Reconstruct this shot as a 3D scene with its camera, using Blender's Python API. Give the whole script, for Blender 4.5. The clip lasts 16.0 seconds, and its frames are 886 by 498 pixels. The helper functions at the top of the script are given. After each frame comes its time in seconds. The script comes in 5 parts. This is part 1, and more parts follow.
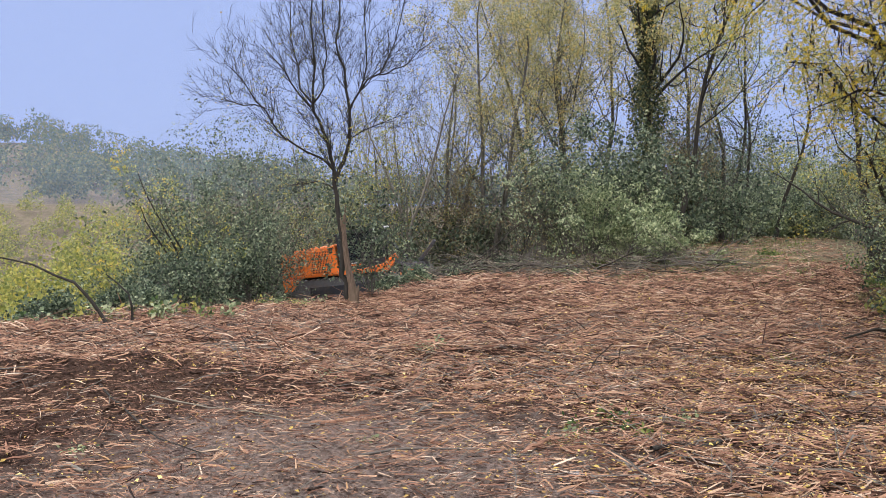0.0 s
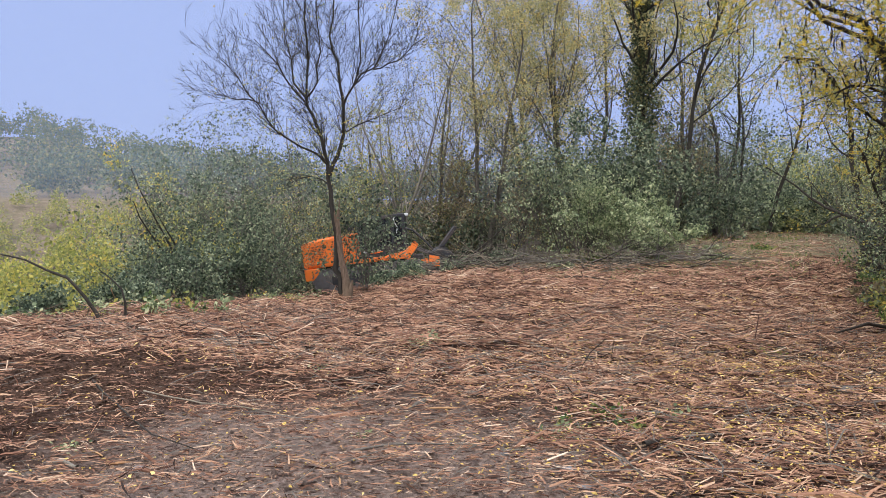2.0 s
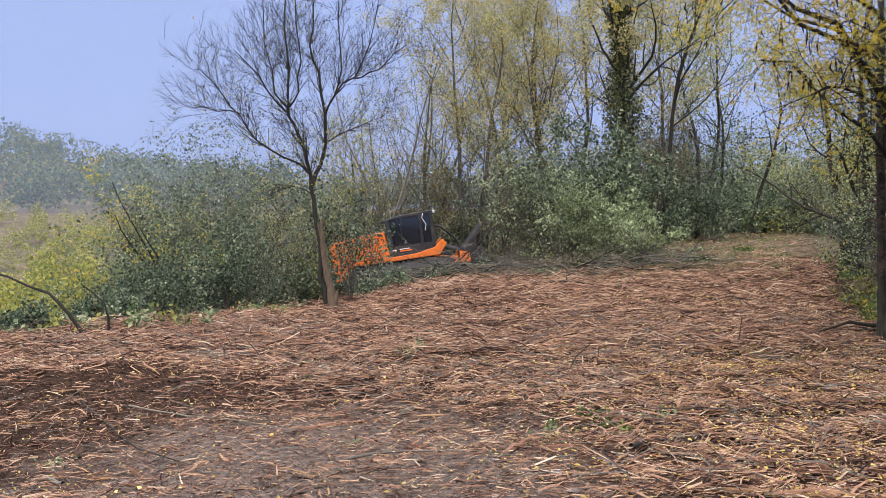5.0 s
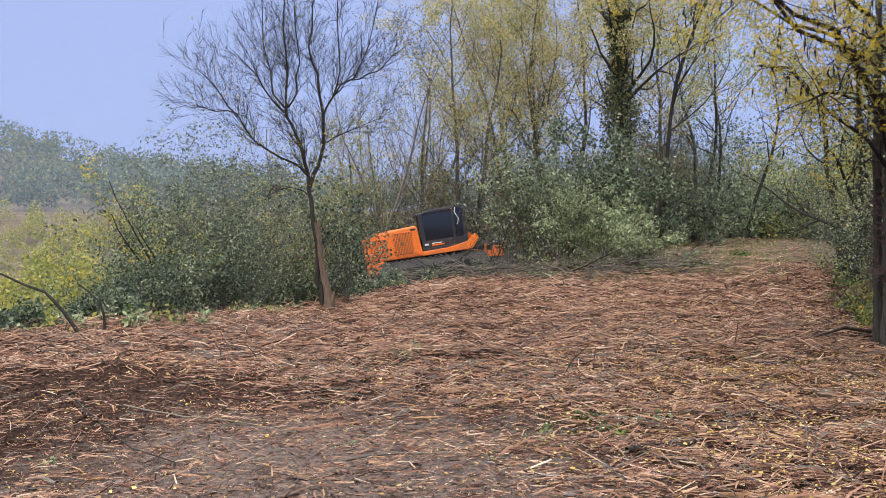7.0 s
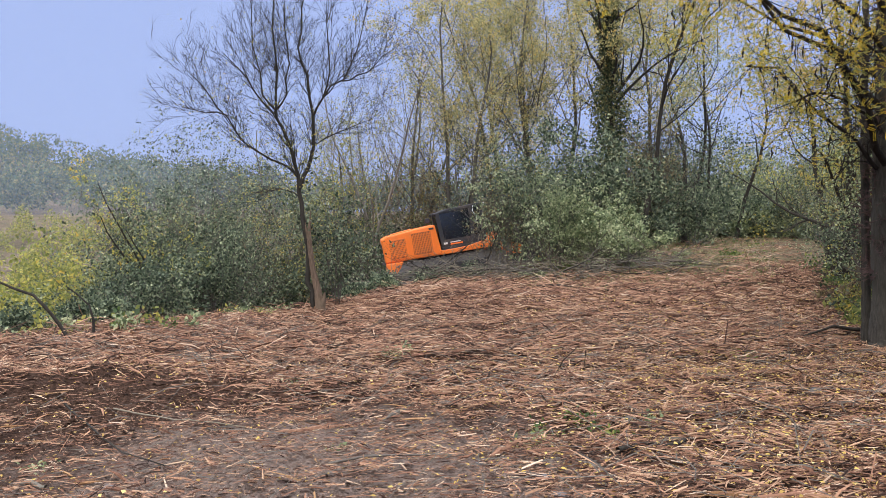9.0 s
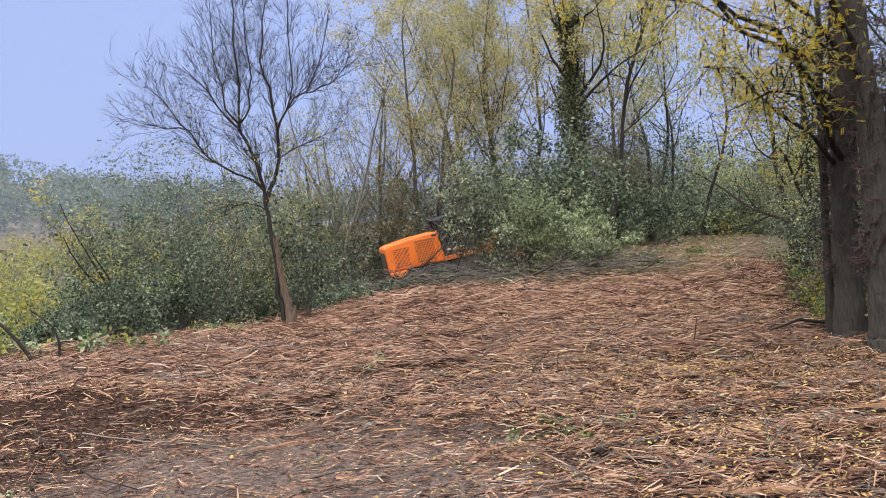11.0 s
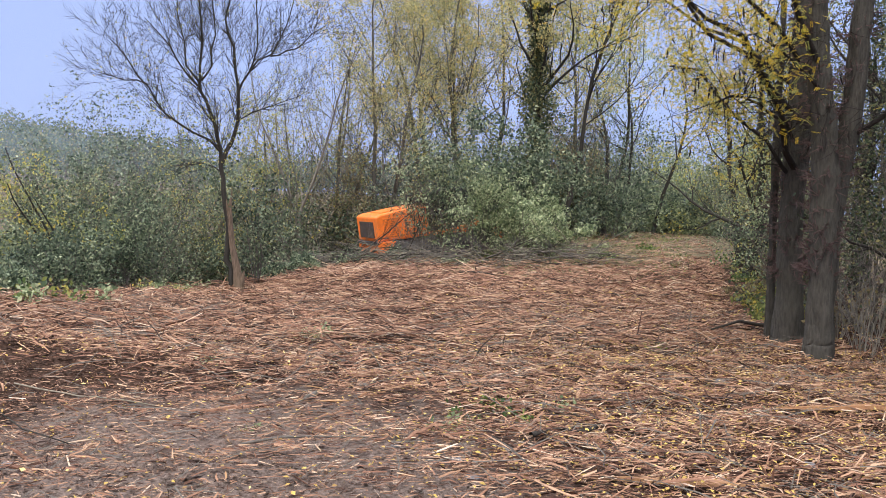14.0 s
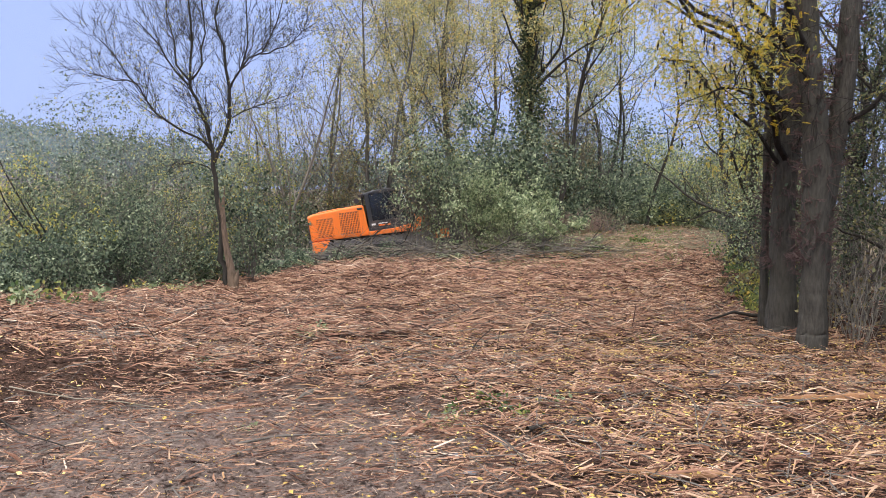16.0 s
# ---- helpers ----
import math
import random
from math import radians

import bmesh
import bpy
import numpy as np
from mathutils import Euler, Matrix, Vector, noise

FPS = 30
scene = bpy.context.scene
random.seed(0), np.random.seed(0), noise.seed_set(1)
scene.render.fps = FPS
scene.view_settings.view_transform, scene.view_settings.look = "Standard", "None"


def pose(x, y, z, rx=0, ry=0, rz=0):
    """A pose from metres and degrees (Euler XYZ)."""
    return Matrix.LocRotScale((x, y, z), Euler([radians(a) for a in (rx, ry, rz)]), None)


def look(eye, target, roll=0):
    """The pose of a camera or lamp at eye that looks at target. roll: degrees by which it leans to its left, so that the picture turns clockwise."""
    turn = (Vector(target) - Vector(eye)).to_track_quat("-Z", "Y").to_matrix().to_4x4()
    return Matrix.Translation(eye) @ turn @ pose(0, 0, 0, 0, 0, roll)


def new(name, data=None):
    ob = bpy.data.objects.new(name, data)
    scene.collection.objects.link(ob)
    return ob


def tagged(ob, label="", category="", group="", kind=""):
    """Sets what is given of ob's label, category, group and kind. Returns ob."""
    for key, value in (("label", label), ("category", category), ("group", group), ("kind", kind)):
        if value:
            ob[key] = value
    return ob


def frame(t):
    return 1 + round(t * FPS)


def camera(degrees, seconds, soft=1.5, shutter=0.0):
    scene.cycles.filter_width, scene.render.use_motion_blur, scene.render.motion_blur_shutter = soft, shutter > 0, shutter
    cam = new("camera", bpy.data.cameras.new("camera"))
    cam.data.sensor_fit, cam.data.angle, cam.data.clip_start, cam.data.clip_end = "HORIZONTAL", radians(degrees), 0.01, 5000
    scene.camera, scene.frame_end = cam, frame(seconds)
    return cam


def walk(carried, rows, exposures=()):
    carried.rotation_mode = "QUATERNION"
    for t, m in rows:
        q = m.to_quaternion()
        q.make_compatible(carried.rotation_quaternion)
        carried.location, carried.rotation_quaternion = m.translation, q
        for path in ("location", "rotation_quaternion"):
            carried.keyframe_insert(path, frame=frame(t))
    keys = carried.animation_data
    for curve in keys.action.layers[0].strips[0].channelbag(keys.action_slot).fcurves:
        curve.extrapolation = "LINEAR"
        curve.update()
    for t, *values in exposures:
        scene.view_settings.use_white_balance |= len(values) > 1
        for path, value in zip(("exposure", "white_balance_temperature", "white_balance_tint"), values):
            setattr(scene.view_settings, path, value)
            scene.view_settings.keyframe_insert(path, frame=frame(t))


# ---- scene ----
cam = camera(58.7, 16.0, soft=0.6)
PATH = [
    (0, (-0.001, -0.039, 1.601), (-0.064, 1.958, 1.527), 0.6),
    (0.5, (-0.006, -0.045, 1.591), (-0.069, 1.953, 1.51), 2.1),
    (1, (-0.003, -0.044, 1.595), (-0.063, 1.953, 1.506), 2.8),
    (1.5, (0.003, -0.042, 1.604), (-0.053, 1.955, 1.514), 2.3),
    (2, (0.009, -0.04, 1.609), (-0.04, 1.958, 1.521), 0.6),
    (2.5, (0.01, -0.044, 1.609), (-0.031, 1.954, 1.526), -0.5),
    (3, (0.009, -0.048, 1.606), (-0.02, 1.95, 1.528), -0.5),
    (3.5, (0.009, -0.045, 1.608), (-0.01, 1.954, 1.532), -0.5),
    (4, (0.011, -0.048, 1.606), (-0.002, 1.95, 1.532), -0.6),
    (6.5, (0.01, -0.051, 1.604), (0.008, 1.948, 1.541), -0.2),
    (7, (0.008, -0.051, 1.605), (0.006, 1.948, 1.542), -0.0),
    (7.5, (0.01, -0.05, 1.604), (0.008, 1.949, 1.542), 0.1),
    (8, (0.013, -0.05, 1.608), (0.014, 1.949, 1.545), 0.1),
    (8.5, (0.012, -0.049, 1.605), (0.018, 1.95, 1.542), 0.1),
    (11, (0.023, -0.054, 1.62), (0.12, 1.943, 1.576), -2.3),
    (11.5, (0.017, -0.052, 1.609), (0.142, 1.944, 1.561), -1.4),
    (12, (0.013, -0.052, 1.6), (0.16, 1.942, 1.548), 1.0),
    (12.5, (0.002, -0.049, 1.593), (0.167, 1.943, 1.525), 2.8),
    (13, (0.013, -0.039, 1.599), (0.197, 1.95, 1.509), 2.6),
    (13.5, (0.011, -0.047, 1.601), (0.212, 1.94, 1.503), 2.5),
    (14, (0.012, -0.042, 1.598), (0.227, 1.944, 1.502), 2.3),
    (14.5, (0.011, -0.047, 1.599), (0.237, 1.938, 1.502), 2.4),
    (15, (0.012, -0.043, 1.603), (0.241, 1.941, 1.498), 2.1),
    (15.5, (0.014, -0.051, 1.609), (0.244, 1.933, 1.501), 1.6),
    (16, (0.014, -0.045, 1.604), (0.244, 1.938, 1.497), 1.4),
]
walk(cam, [(t, look(eye, target, roll)) for t, eye, target, roll in PATH], [(0.0, 0.05), (8.7, 0.05), (11.0, 0.1), (12.5, 0.22), (16.0, 0.24)])

# ---- sky and sun: a hazy, overcast autumn day ----
SUN_ELEVATION, SUN_ROTATION = radians(42), radians(215)
world = bpy.data.worlds.new("sky")
scene.world = world
world.use_nodes = True
wn, wl = world.node_tree.nodes, world.node_tree.links
sky = wn.new("ShaderNodeTexSky")
sky.sky_type = "NISHITA"
sky.sun_disc = False
sky.sun_elevation, sky.sun_rotation = SUN_ELEVATION, SUN_ROTATION
sky.dust_density = 3.0
scaled = wn.new("ShaderNodeMix")
scaled.data_type, scaled.blend_type = "RGBA", "MULTIPLY"
scaled.inputs[0].default_value = 1.0
wl.new(sky.outputs[0], scaled.inputs[6])
scaled.inputs[7].default_value = (0.10, 0.10, 0.10, 1)
cloud = wn.new("ShaderNodeMix")
cloud.data_type = "RGBA"
cloud.inputs[0].default_value = 0.8
wl.new(scaled.outputs[2], cloud.inputs[6])
cloud.inputs[7].default_value = (0.41, 0.53, 0.97, 1)
# an overcast sky is brighter and whiter towards the zenith
coord = wn.new("ShaderNodeTexCoord")
axes = wn.new("ShaderNodeSeparateXYZ")
wl.new(coord.outputs["Generated"], axes.inputs[0])
height = wn.new("ShaderNodeMapRange")
height.interpolation_type = "SMOOTHSTEP"
height.inputs[1].default_value, height.inputs[2].default_value = 0.30, 0.85
wl.new(axes.outputs[2], height.inputs[0])
zenith = wn.new("ShaderNodeMix")
zenith.data_type = "RGBA"
wl.new(height.outputs[0], zenith.inputs[0])
wl.new(cloud.outputs[2], zenith.inputs[6])
zenith.inputs[7].default_value = (3.05, 3.12, 3.5, 1)
wl.new(zenith.outputs[2], wn["Background"].inputs[0])
wn["Background"].inputs[1].default_value = 1.0
sun = new("sun", bpy.data.lights.new("sun", "SUN"))
sun.data.energy, sun.data.angle, sun.data.color = 1.5, radians(30), (1.0, 0.93, 0.83)
sun.matrix_world = look((-20, -28, 32), (0, 0, 0))

# ---- materials ----
def material(name, rough=0.9, metal=0.0):
    m = bpy.data.materials.new(name)
    m.use_nodes = True
    n, l = m.node_tree.nodes, m.node_tree.links
    b = n["Principled BSDF"]
    b.inputs["Roughness"].default_value, b.inputs["Metallic"].default_value = rough, metal
    return m, n, l, b


def ramp(n, l, source, stops):
    r = n.new("ShaderNodeValToRGB")
    e = r.color_ramp.elements
    while len(e) < len(stops):
        e.new(0.5)
    for item, (at, colour) in zip(e, stops):
        item.position, item.color = at, (*colour, 1)
    l.new(source, r.inputs[0])
    return r.outputs[0]


def noise_tex(n, l, scale, detail=4, stretch=None, rough=0.6):
    t = n.new("ShaderNodeTexNoise")
    t.inputs["Scale"].default_value, t.inputs["Detail"].default_value, t.inputs["Roughness"].default_value = scale, detail, rough
    c = n.new("ShaderNodeTexCoord")
    if stretch:
        mp = n.new("ShaderNodeMapping")
        mp.inputs["Scale"].default_value = stretch
        l.new(c.outputs["Object"], mp.inputs[0])
        l.new(mp.outputs[0], t.inputs["Vector"])
    else:
        l.new(c.outputs["Object"], t.inputs["Vector"])
    return t.outputs["Fac"]


def mixed(n, l, fac, a, b, mode="MIX"):
    m = n.new("ShaderNodeMix")
    m.data_type, m.blend_type = "RGBA", mode
    for socket, value in ((0, fac), (6, a), (7, b)):
        if hasattr(value, "is_output"):
            l.new(value, m.inputs[socket])
        else:
            m.inputs[socket].default_value = value if socket == 0 else (*value, 1)
    return m.outputs[2]


def bump(n, l, b, height, strength=0.5, distance=0.02):
    k = n.new("ShaderNodeBump")
    k.inputs["Strength"].default_value, k.inputs["Distance"].default_value = strength, distance
    l.new(height, k.inputs["Height"])
    l.new(k.outputs[0], b.inputs["Normal"])


def leaf_material(name, stops, through_light=0.42):
    m, n, l, b = material(name, 0.65)
    b.inputs["Specular IOR Level"].default_value = 0.3
    g = n.new("ShaderNodeNewGeometry")
    patch = noise_tex(n, l, 0.9, 2)
    add = n.new("ShaderNodeMath")
    add.operation = "MULTIPLY_ADD"
    l.new(patch, add.inputs[0])
    add.inputs[1].default_value, add.inputs[2].default_value = 0.9, -0.45
    total = n.new("ShaderNodeMath")
    total.operation = "ADD"
    l.new(g.outputs["Random Per Island"], total.inputs[0])
    l.new(add.outputs[0], total.inputs[1])
    colour = ramp(n, l, total.outputs[0], stops)
    l.new(colour, b.inputs["Base Color"])
    tr = n.new("ShaderNodeBsdfTranslucent")
    l.new(colour, tr.inputs[0])
    mix = n.new("ShaderNodeMixShader")
    mix.inputs[0].default_value = through_light
    l.new(b.outputs[0], mix.inputs[1])
    l.new(tr.outputs[0], mix.inputs[2])
    l.new(mix.outputs[0], n["Material Output"].inputs[0])
    return m


def bark_material(name, dark, light, scale=14.0):
    m, n, l, b = material(name, 0.95)
    b.inputs["Specular IOR Level"].default_value = 0.2
    f = noise_tex(n, l, scale, 6, (1, 1, 0.22))
    big = noise_tex(n, l, 1.3, 3)
    c = ramp(n, l, f, [(0.3, dark), (0.72, light)])
    c = mixed(n, l, big, c, (light[0] * 0.7, light[1] * 0.78, light[2] * 0.66))
    l.new(c, b.inputs["Base Color"])
    bump(n, l, b, f, 0.9, 0.03)
    return m


LEAF_DARK = leaf_material("leaf_dark_green", [(0.0, (0.026, 0.04, 0.024)), (0.45, (0.088, 0.12, 0.068)), (0.85, (0.24, 0.28, 0.165)), (1.0, (0.42, 0.45, 0.25))], 0.32)
LEAF_GREY = leaf_material("leaf_grey_green", [(0.0, (0.10, 0.14, 0.065)), (0.5, (0.30, 0.36, 0.18)), (1.0, (0.58, 0.60, 0.34))])
LEAF_OLIVE = leaf_material("leaf_olive", [(0.0, (0.13, 0.15, 0.045)), (0.45, (0.32, 0.34, 0.10)), (0.8, (0.52, 0.46, 0.11)), (1.0, (0.64, 0.44, 0.08))], 0.5)
LEAF_YELLOW = leaf_material("leaf_yellow", [(0.0, (0.26, 0.25, 0.035)), (0.4, (0.58, 0.46, 0.045)), (0.75, (0.78, 0.53, 0.045)), (1.0, (0.82, 0.48, 0.05))], 0.6)
LEAF_FALLEN = leaf_material("leaf_fallen_ochre", [(0.0, (0.26, 0.15, 0.05)), (0.5, (0.44, 0.29, 0.07)), (0.85, (0.60, 0.43, 0.10)), (1.0, (0.72, 0.56, 0.20))], 0.2)
LEAF_LOCUST = leaf_material("leaf_locust_yellow_green", [(0.0, (0.20, 0.21, 0.10)), (0.45, (0.45, 0.43, 0.20)), (0.8, (0.66, 0.57, 0.24)), (1.0, (0.76, 0.52, 0.13))], 0.55)
LEAF_MEADOW = leaf_material("leaf_yellow_green", [(0.0, (0.15, 0.18, 0.045)), (0.5, (0.32, 0.33, 0.085)), (1.0, (0.54, 0.46, 0.10))])
LEAF_DRY = leaf_material("dry_grass", [(0.0, (0.12, 0.10, 0.05)), (0.5, (0.26, 0.24, 0.11)), (0.8, (0.20, 0.25, 0.09)), (1.0, (0.48, 0.38, 0.22))], 0.3)
LEAF_IVY = leaf_material("leaf_ivy", [(0.0, (0.025, 0.04, 0.02)), (0.55, (0.075, 0.10, 0.045)), (1.0, (0.24, 0.21, 0.08))], 0.2)
LEAF_WEED = leaf_material("leaf_bright_green", [(0.0, (0.05, 0.09, 0.03)), (0.6, (0.13, 0.19, 0.055)), (1.0, (0.34, 0.34, 0.09))])
LEAF_BROWN = leaf_material("leaf_russet", [(0.0, (0.10, 0.078, 0.045)), (0.6, (0.24, 0.185, 0.095)), (1.0, (0.34, 0.29, 0.12))])
LEAF_FAR = leaf_material("leaf_far_wood", [(0.0, (0.05, 0.09, 0.05)), (0.55, (0.11, 0.16, 0.07)), (0.85, (0.24, 0.25, 0.09)), (1.0, (0.38, 0.31, 0.10))], 0.2)
BARK_GREY = bark_material("bark_grey", (0.045, 0.038, 0.032), (0.17, 0.145, 0.125))
BARK_DARK = bark_material("bark_dark", (0.014, 0.011, 0.009), (0.066, 0.054, 0.046), 22.0)
BARK_TWIG = bark_material("bark_twig", (0.05, 0.04, 0.036), (0.20, 0.165, 0.145), 30)
BARK_DEAD = bark_material("bark_dead_grey", (0.06, 0.05, 0.044), (0.30, 0.25, 0.215))
BARK_SNAG = bark_material("bark_weathered", (0.10, 0.075, 0.055), (0.36, 0.29, 0.23))
BARK_BLACK = bark_material("bark_black_brown", (0.008, 0.006, 0.005), (0.042, 0.032, 0.028), 26.0)
BARK_FISSURED = bark_material("bark_fissured_grey_brown", (0.006, 0.005, 0.004), (0.105, 0.089, 0.077), 34.0)
BARK_REDDISH = bark_material("bark_split_reddish", (0.03, 0.02, 0.016), (0.25, 0.165, 0.12), 34.0)
THORN = bark_material("thorn_wood", (0.04, 0.022, 0.022), (0.17, 0.105, 0.10), 30)


def wood_material(name, stops, rough=0.85):
    m, n, l, b = material(name, rough)
    b.inputs["Specular IOR Level"].default_value = 0.2
    g = n.new("ShaderNodeNewGeometry")
    o = n.new("ShaderNodeObjectInfo")
    s = n.new("ShaderNodeMath")
    s.operation = "ADD"
    l.new(g.outputs["Random Per Island"], s.inputs[0])
    l.new(o.outputs["Random"], s.inputs[1])
    w = n.new("ShaderNodeMath")
    w.operation = "FRACT"
    l.new(s.outputs[0], w.inputs[0])
    c = ramp(n, l, w.outputs[0], stops)
    grain = noise_tex(n, l, 60, 4)
    c = mixed(n, l, 0.5, c, ramp(n, l, grain, [(0.3, (0.35, 0.33, 0.31)), (0.7, (1, 1, 1))]), "MULTIPLY")
    l.new(c, b.inputs["Base Color"])
    bump(n, l, b, grain, 0.5, 0.004)
    return m


WOOD_CHIP = wood_material("fresh_wood_splinters", [(0.0, (0.022, 0.012, 0.008)), (0.2, (0.085, 0.041, 0.026)), (0.48, (0.25, 0.125, 0.076)), (0.78, (0.42, 0.235, 0.14)), (0.94, (0.55, 0.36, 0.22)), (1.0, (0.68, 0.52, 0.37))])
WOOD_SPLIT = wood_material("split_orange_wood", [(0.0, (0.30, 0.15, 0.07)), (1.0, (0.48, 0.29, 0.14))])

# ground: soil, shredded litter and faint green, varied at several scales
GROUND, gn, gl, gb = material("ground_soil", 0.97)
gb.inputs["Specular IOR Level"].default_value = 0.08
fine = noise_tex(gn, gl, 26, 10, None, 0.72)
speck = noise_tex(gn, gl, 110, 5)
broad = noise_tex(gn, gl, 0.45, 4)
soil = ramp(gn, gl, fine, [(0.34, (0.012, 0.007, 0.005)), (0.52, (0.05, 0.028, 0.019)), (0.72, (0.14, 0.082, 0.055))])
soil = mixed(gn, gl, ramp(gn, gl, speck, [(0.52, (0, 0, 0)), (0.7, (0.6, 0.6, 0.6))]), soil, (0.19, 0.11, 0.07))
green = noise_tex(gn, gl, 3.2, 6)
geo = gn.new("ShaderNodeNewGeometry")
sep = gn.new("ShaderNodeSeparateXYZ")
gl.new(geo.outputs["Position"], sep.inputs[0])
reach = gn.new("ShaderNodeMapRange")
reach.inputs[1].default_value, reach.inputs[2].default_value = 17.5, 23
gl.new(sep.outputs[1], reach.inputs[0])
grassy = gn.new("ShaderNodeMath")
grassy.operation = "MULTIPLY"
gl.new(reach.outputs[0], grassy.inputs[0])
gl.new(ramp(gn, gl, green, [(0.35, (0.35, 0.35, 0.35)), (0.6, (1, 1, 1))]), grassy.inputs[1])
meadow = ramp(gn, gl, noise_tex(gn, gl, 0.5, 8), [(0.35, (0.13, 0.125, 0.062)), (0.5, (0.19, 0.155, 0.09)), (0.68, (0.27, 0.205, 0.145))])
soil = mixed(gn, gl, grassy.outputs[0], soil, meadow)
soil = mixed(gn, gl, 0.45, soil, ramp(gn, gl, broad, [(0.35, (0.55, 0.52, 0.5)), (0.65, (1.1, 1.08, 1.05))]), "MULTIPLY")
# freshly turned moist earth on the heap, drier grey soil before it
def patch(cx, cy, reach_m, edge):
    d = gn.new("ShaderNodeVectorMath")
    d.operation = "DISTANCE"
    gl.new(geo.outputs["Position"], d.inputs[0])
    d.inputs[1].default_value = (cx, cy, 0)
    w = gn.new("ShaderNodeMath")
    w.operation = "MULTIPLY_ADD"
    gl.new(noise_tex(gn, gl, 2.2, 5), w.inputs[0])
    w.inputs[1].default_value = edge
    gl.new(d.outputs["Value"], w.inputs[2])
    m = gn.new("ShaderNodeMapRange")
    m.inputs[1].default_value, m.inputs[2].default_value = reach_m + edge * 0.5 + 0.5, reach_m + edge * 0.5 - 0.5
    gl.new(w.outputs[0], m.inputs[0])
    return m.outputs[0]


soil = mixed(gn, gl, patch(-3.3, 7.3, 1.7, 2.0), soil, ramp(gn, gl, fine, [(0.35, (0.024, 0.014, 0.009)), (0.65, (0.14, 0.082, 0.055))]))
soil = mixed(gn, gl, patch(-0.7, 4.6, 2.0, 2.4), soil, ramp(gn, gl, fine, [(0.33, (0.10, 0.072, 0.058)), (0.66, (0.34, 0.255, 0.205))]))
gl.new(soil, gb.inputs["Base Color"])
bump(gn, gl, gb, fine, 1.0, 0.06)


# ---- mesh helpers ----
def mesh_object(name, verts, faces, mat, parent=None, label=""):
    me = bpy.data.meshes.new(name)
    verts = np.asarray(verts, dtype=np.float32)
    faces = np.asarray(faces, dtype=np.int32)
    k = faces.shape[1]
    me.vertices.add(len(verts))
    me.vertices.foreach_set("co", verts.ravel())
    me.loops.add(faces.size)
    me.loops.foreach_set("vertex_index", faces.ravel())
    me.polygons.add(len(faces))
    me.polygons.foreach_set("loop_start", np.arange(0, faces.size, k, dtype=np.int32))
    me.update(calc_edges=True)
    me.validate()
    me.materials.append(mat)
    ob = new(name, me)
    ob.parent = parent
    if label:
        ob["label"] = label
    return ob


def part(name, bm, mat, parent=None, label="", smooth=False):
    me = bpy.data.meshes.new(name)
    bm.normal_update()
    bm.to_mesh(me)
    bm.free()
    for p in me.polygons:
        p.use_smooth = smooth
    me.materials.append(mat)
    ob = new(name, me)
    ob.parent = parent
    if label:
        ob["label"] = label
    return ob


class Wood:
    """Gathers tapered tubes."""

    def __init__(self):
        self.v, self.f = [], []

    def tube(self, pts, radii, sides=5):
        base = len(self.v)
        n = len(pts)
        for i, p in enumerate(pts):
            d = (pts[min(i + 1, n - 1)] - pts[max(i - 1, 0)]).normalized()
            a = d.orthogonal().normalized() if i == 0 else (a - d * a.dot(d)).normalized()
            b = d.cross(a)
            for s in range(sides):
                w = 2 * math.pi * s / sides
                self.v.append(p + (a * math.cos(w) + b * math.sin(w)) * radii[i])
        for i in range(n - 1):
            for s in range(sides):
                q, r = base + i * sides, (s + 1) % sides
                self.f.append((q + s, q + r, q + sides + r, q + sides + s))

    def make(self, name, mat, parent, label=""):
        ob = mesh_object(name, [tuple(p) for p in self.v], self.f, mat, parent, label)
        ob.data.polygons.foreach_set("use_smooth", [True] * len(ob.data.polygons))
        return ob


def rvec(rng, s=1.0):
    return Vector((rng.gauss(0, s), rng.gauss(0, s), rng.gauss(0, s)))


def bough(wood, tips, rng, start, way, length, radius, level, rise=0.15, wander=0.16, kids=(5, 5, 4), shrink=0.55, spread=0.75, leaf_from=1):
    """A branch and its side branches; the places for leaves are gathered in tips."""
    n = max(3, min(7, int(length / 0.35) + 2))
    pts, d = [start.copy()], way.normalized()
    for _ in range(n):
        d = (d + rvec(rng, wander) + Vector((0, 0, rise))).normalized()
        pts.append(pts[-1] + d * (length / n))
    radii = [radius * (1 - 0.82 * i / n) for i in range(n + 1)]
    wood.tube(pts, radii, 6 if radius > 0.05 else (4 if radius > 0.012 else 3))
    if level <= leaf_from:
        tips.extend((pts[i], level) for i in range(1, n + 1))
    if level == 0:
        return
    count = kids[min(level, len(kids)) - 1]
    for i in range(count):
        low = 0.08 if level > 1 else 0.2
        s = low + (1 - low) * (i + rng.random()) / count
        at = min(n - 1, int(s * n))
        p = pts[at].lerp(pts[at + 1], s * n - at if s < 1 else 0.5)
        axis = (pts[at + 1] - pts[at]).normalized()
        side = rvec(rng).cross(axis).normalized()
        go = axis * (1 - 0.4 * spread) + side * spread
        bough(wood, tips, rng, p, go, length * shrink * (1.15 - 0.5 * s) * rng.uniform(0.75, 1.2), max(0.004, radius * (1 - 0.8 * s) * 0.62),
              level - 1, rise, wander, kids, shrink, spread, leaf_from)


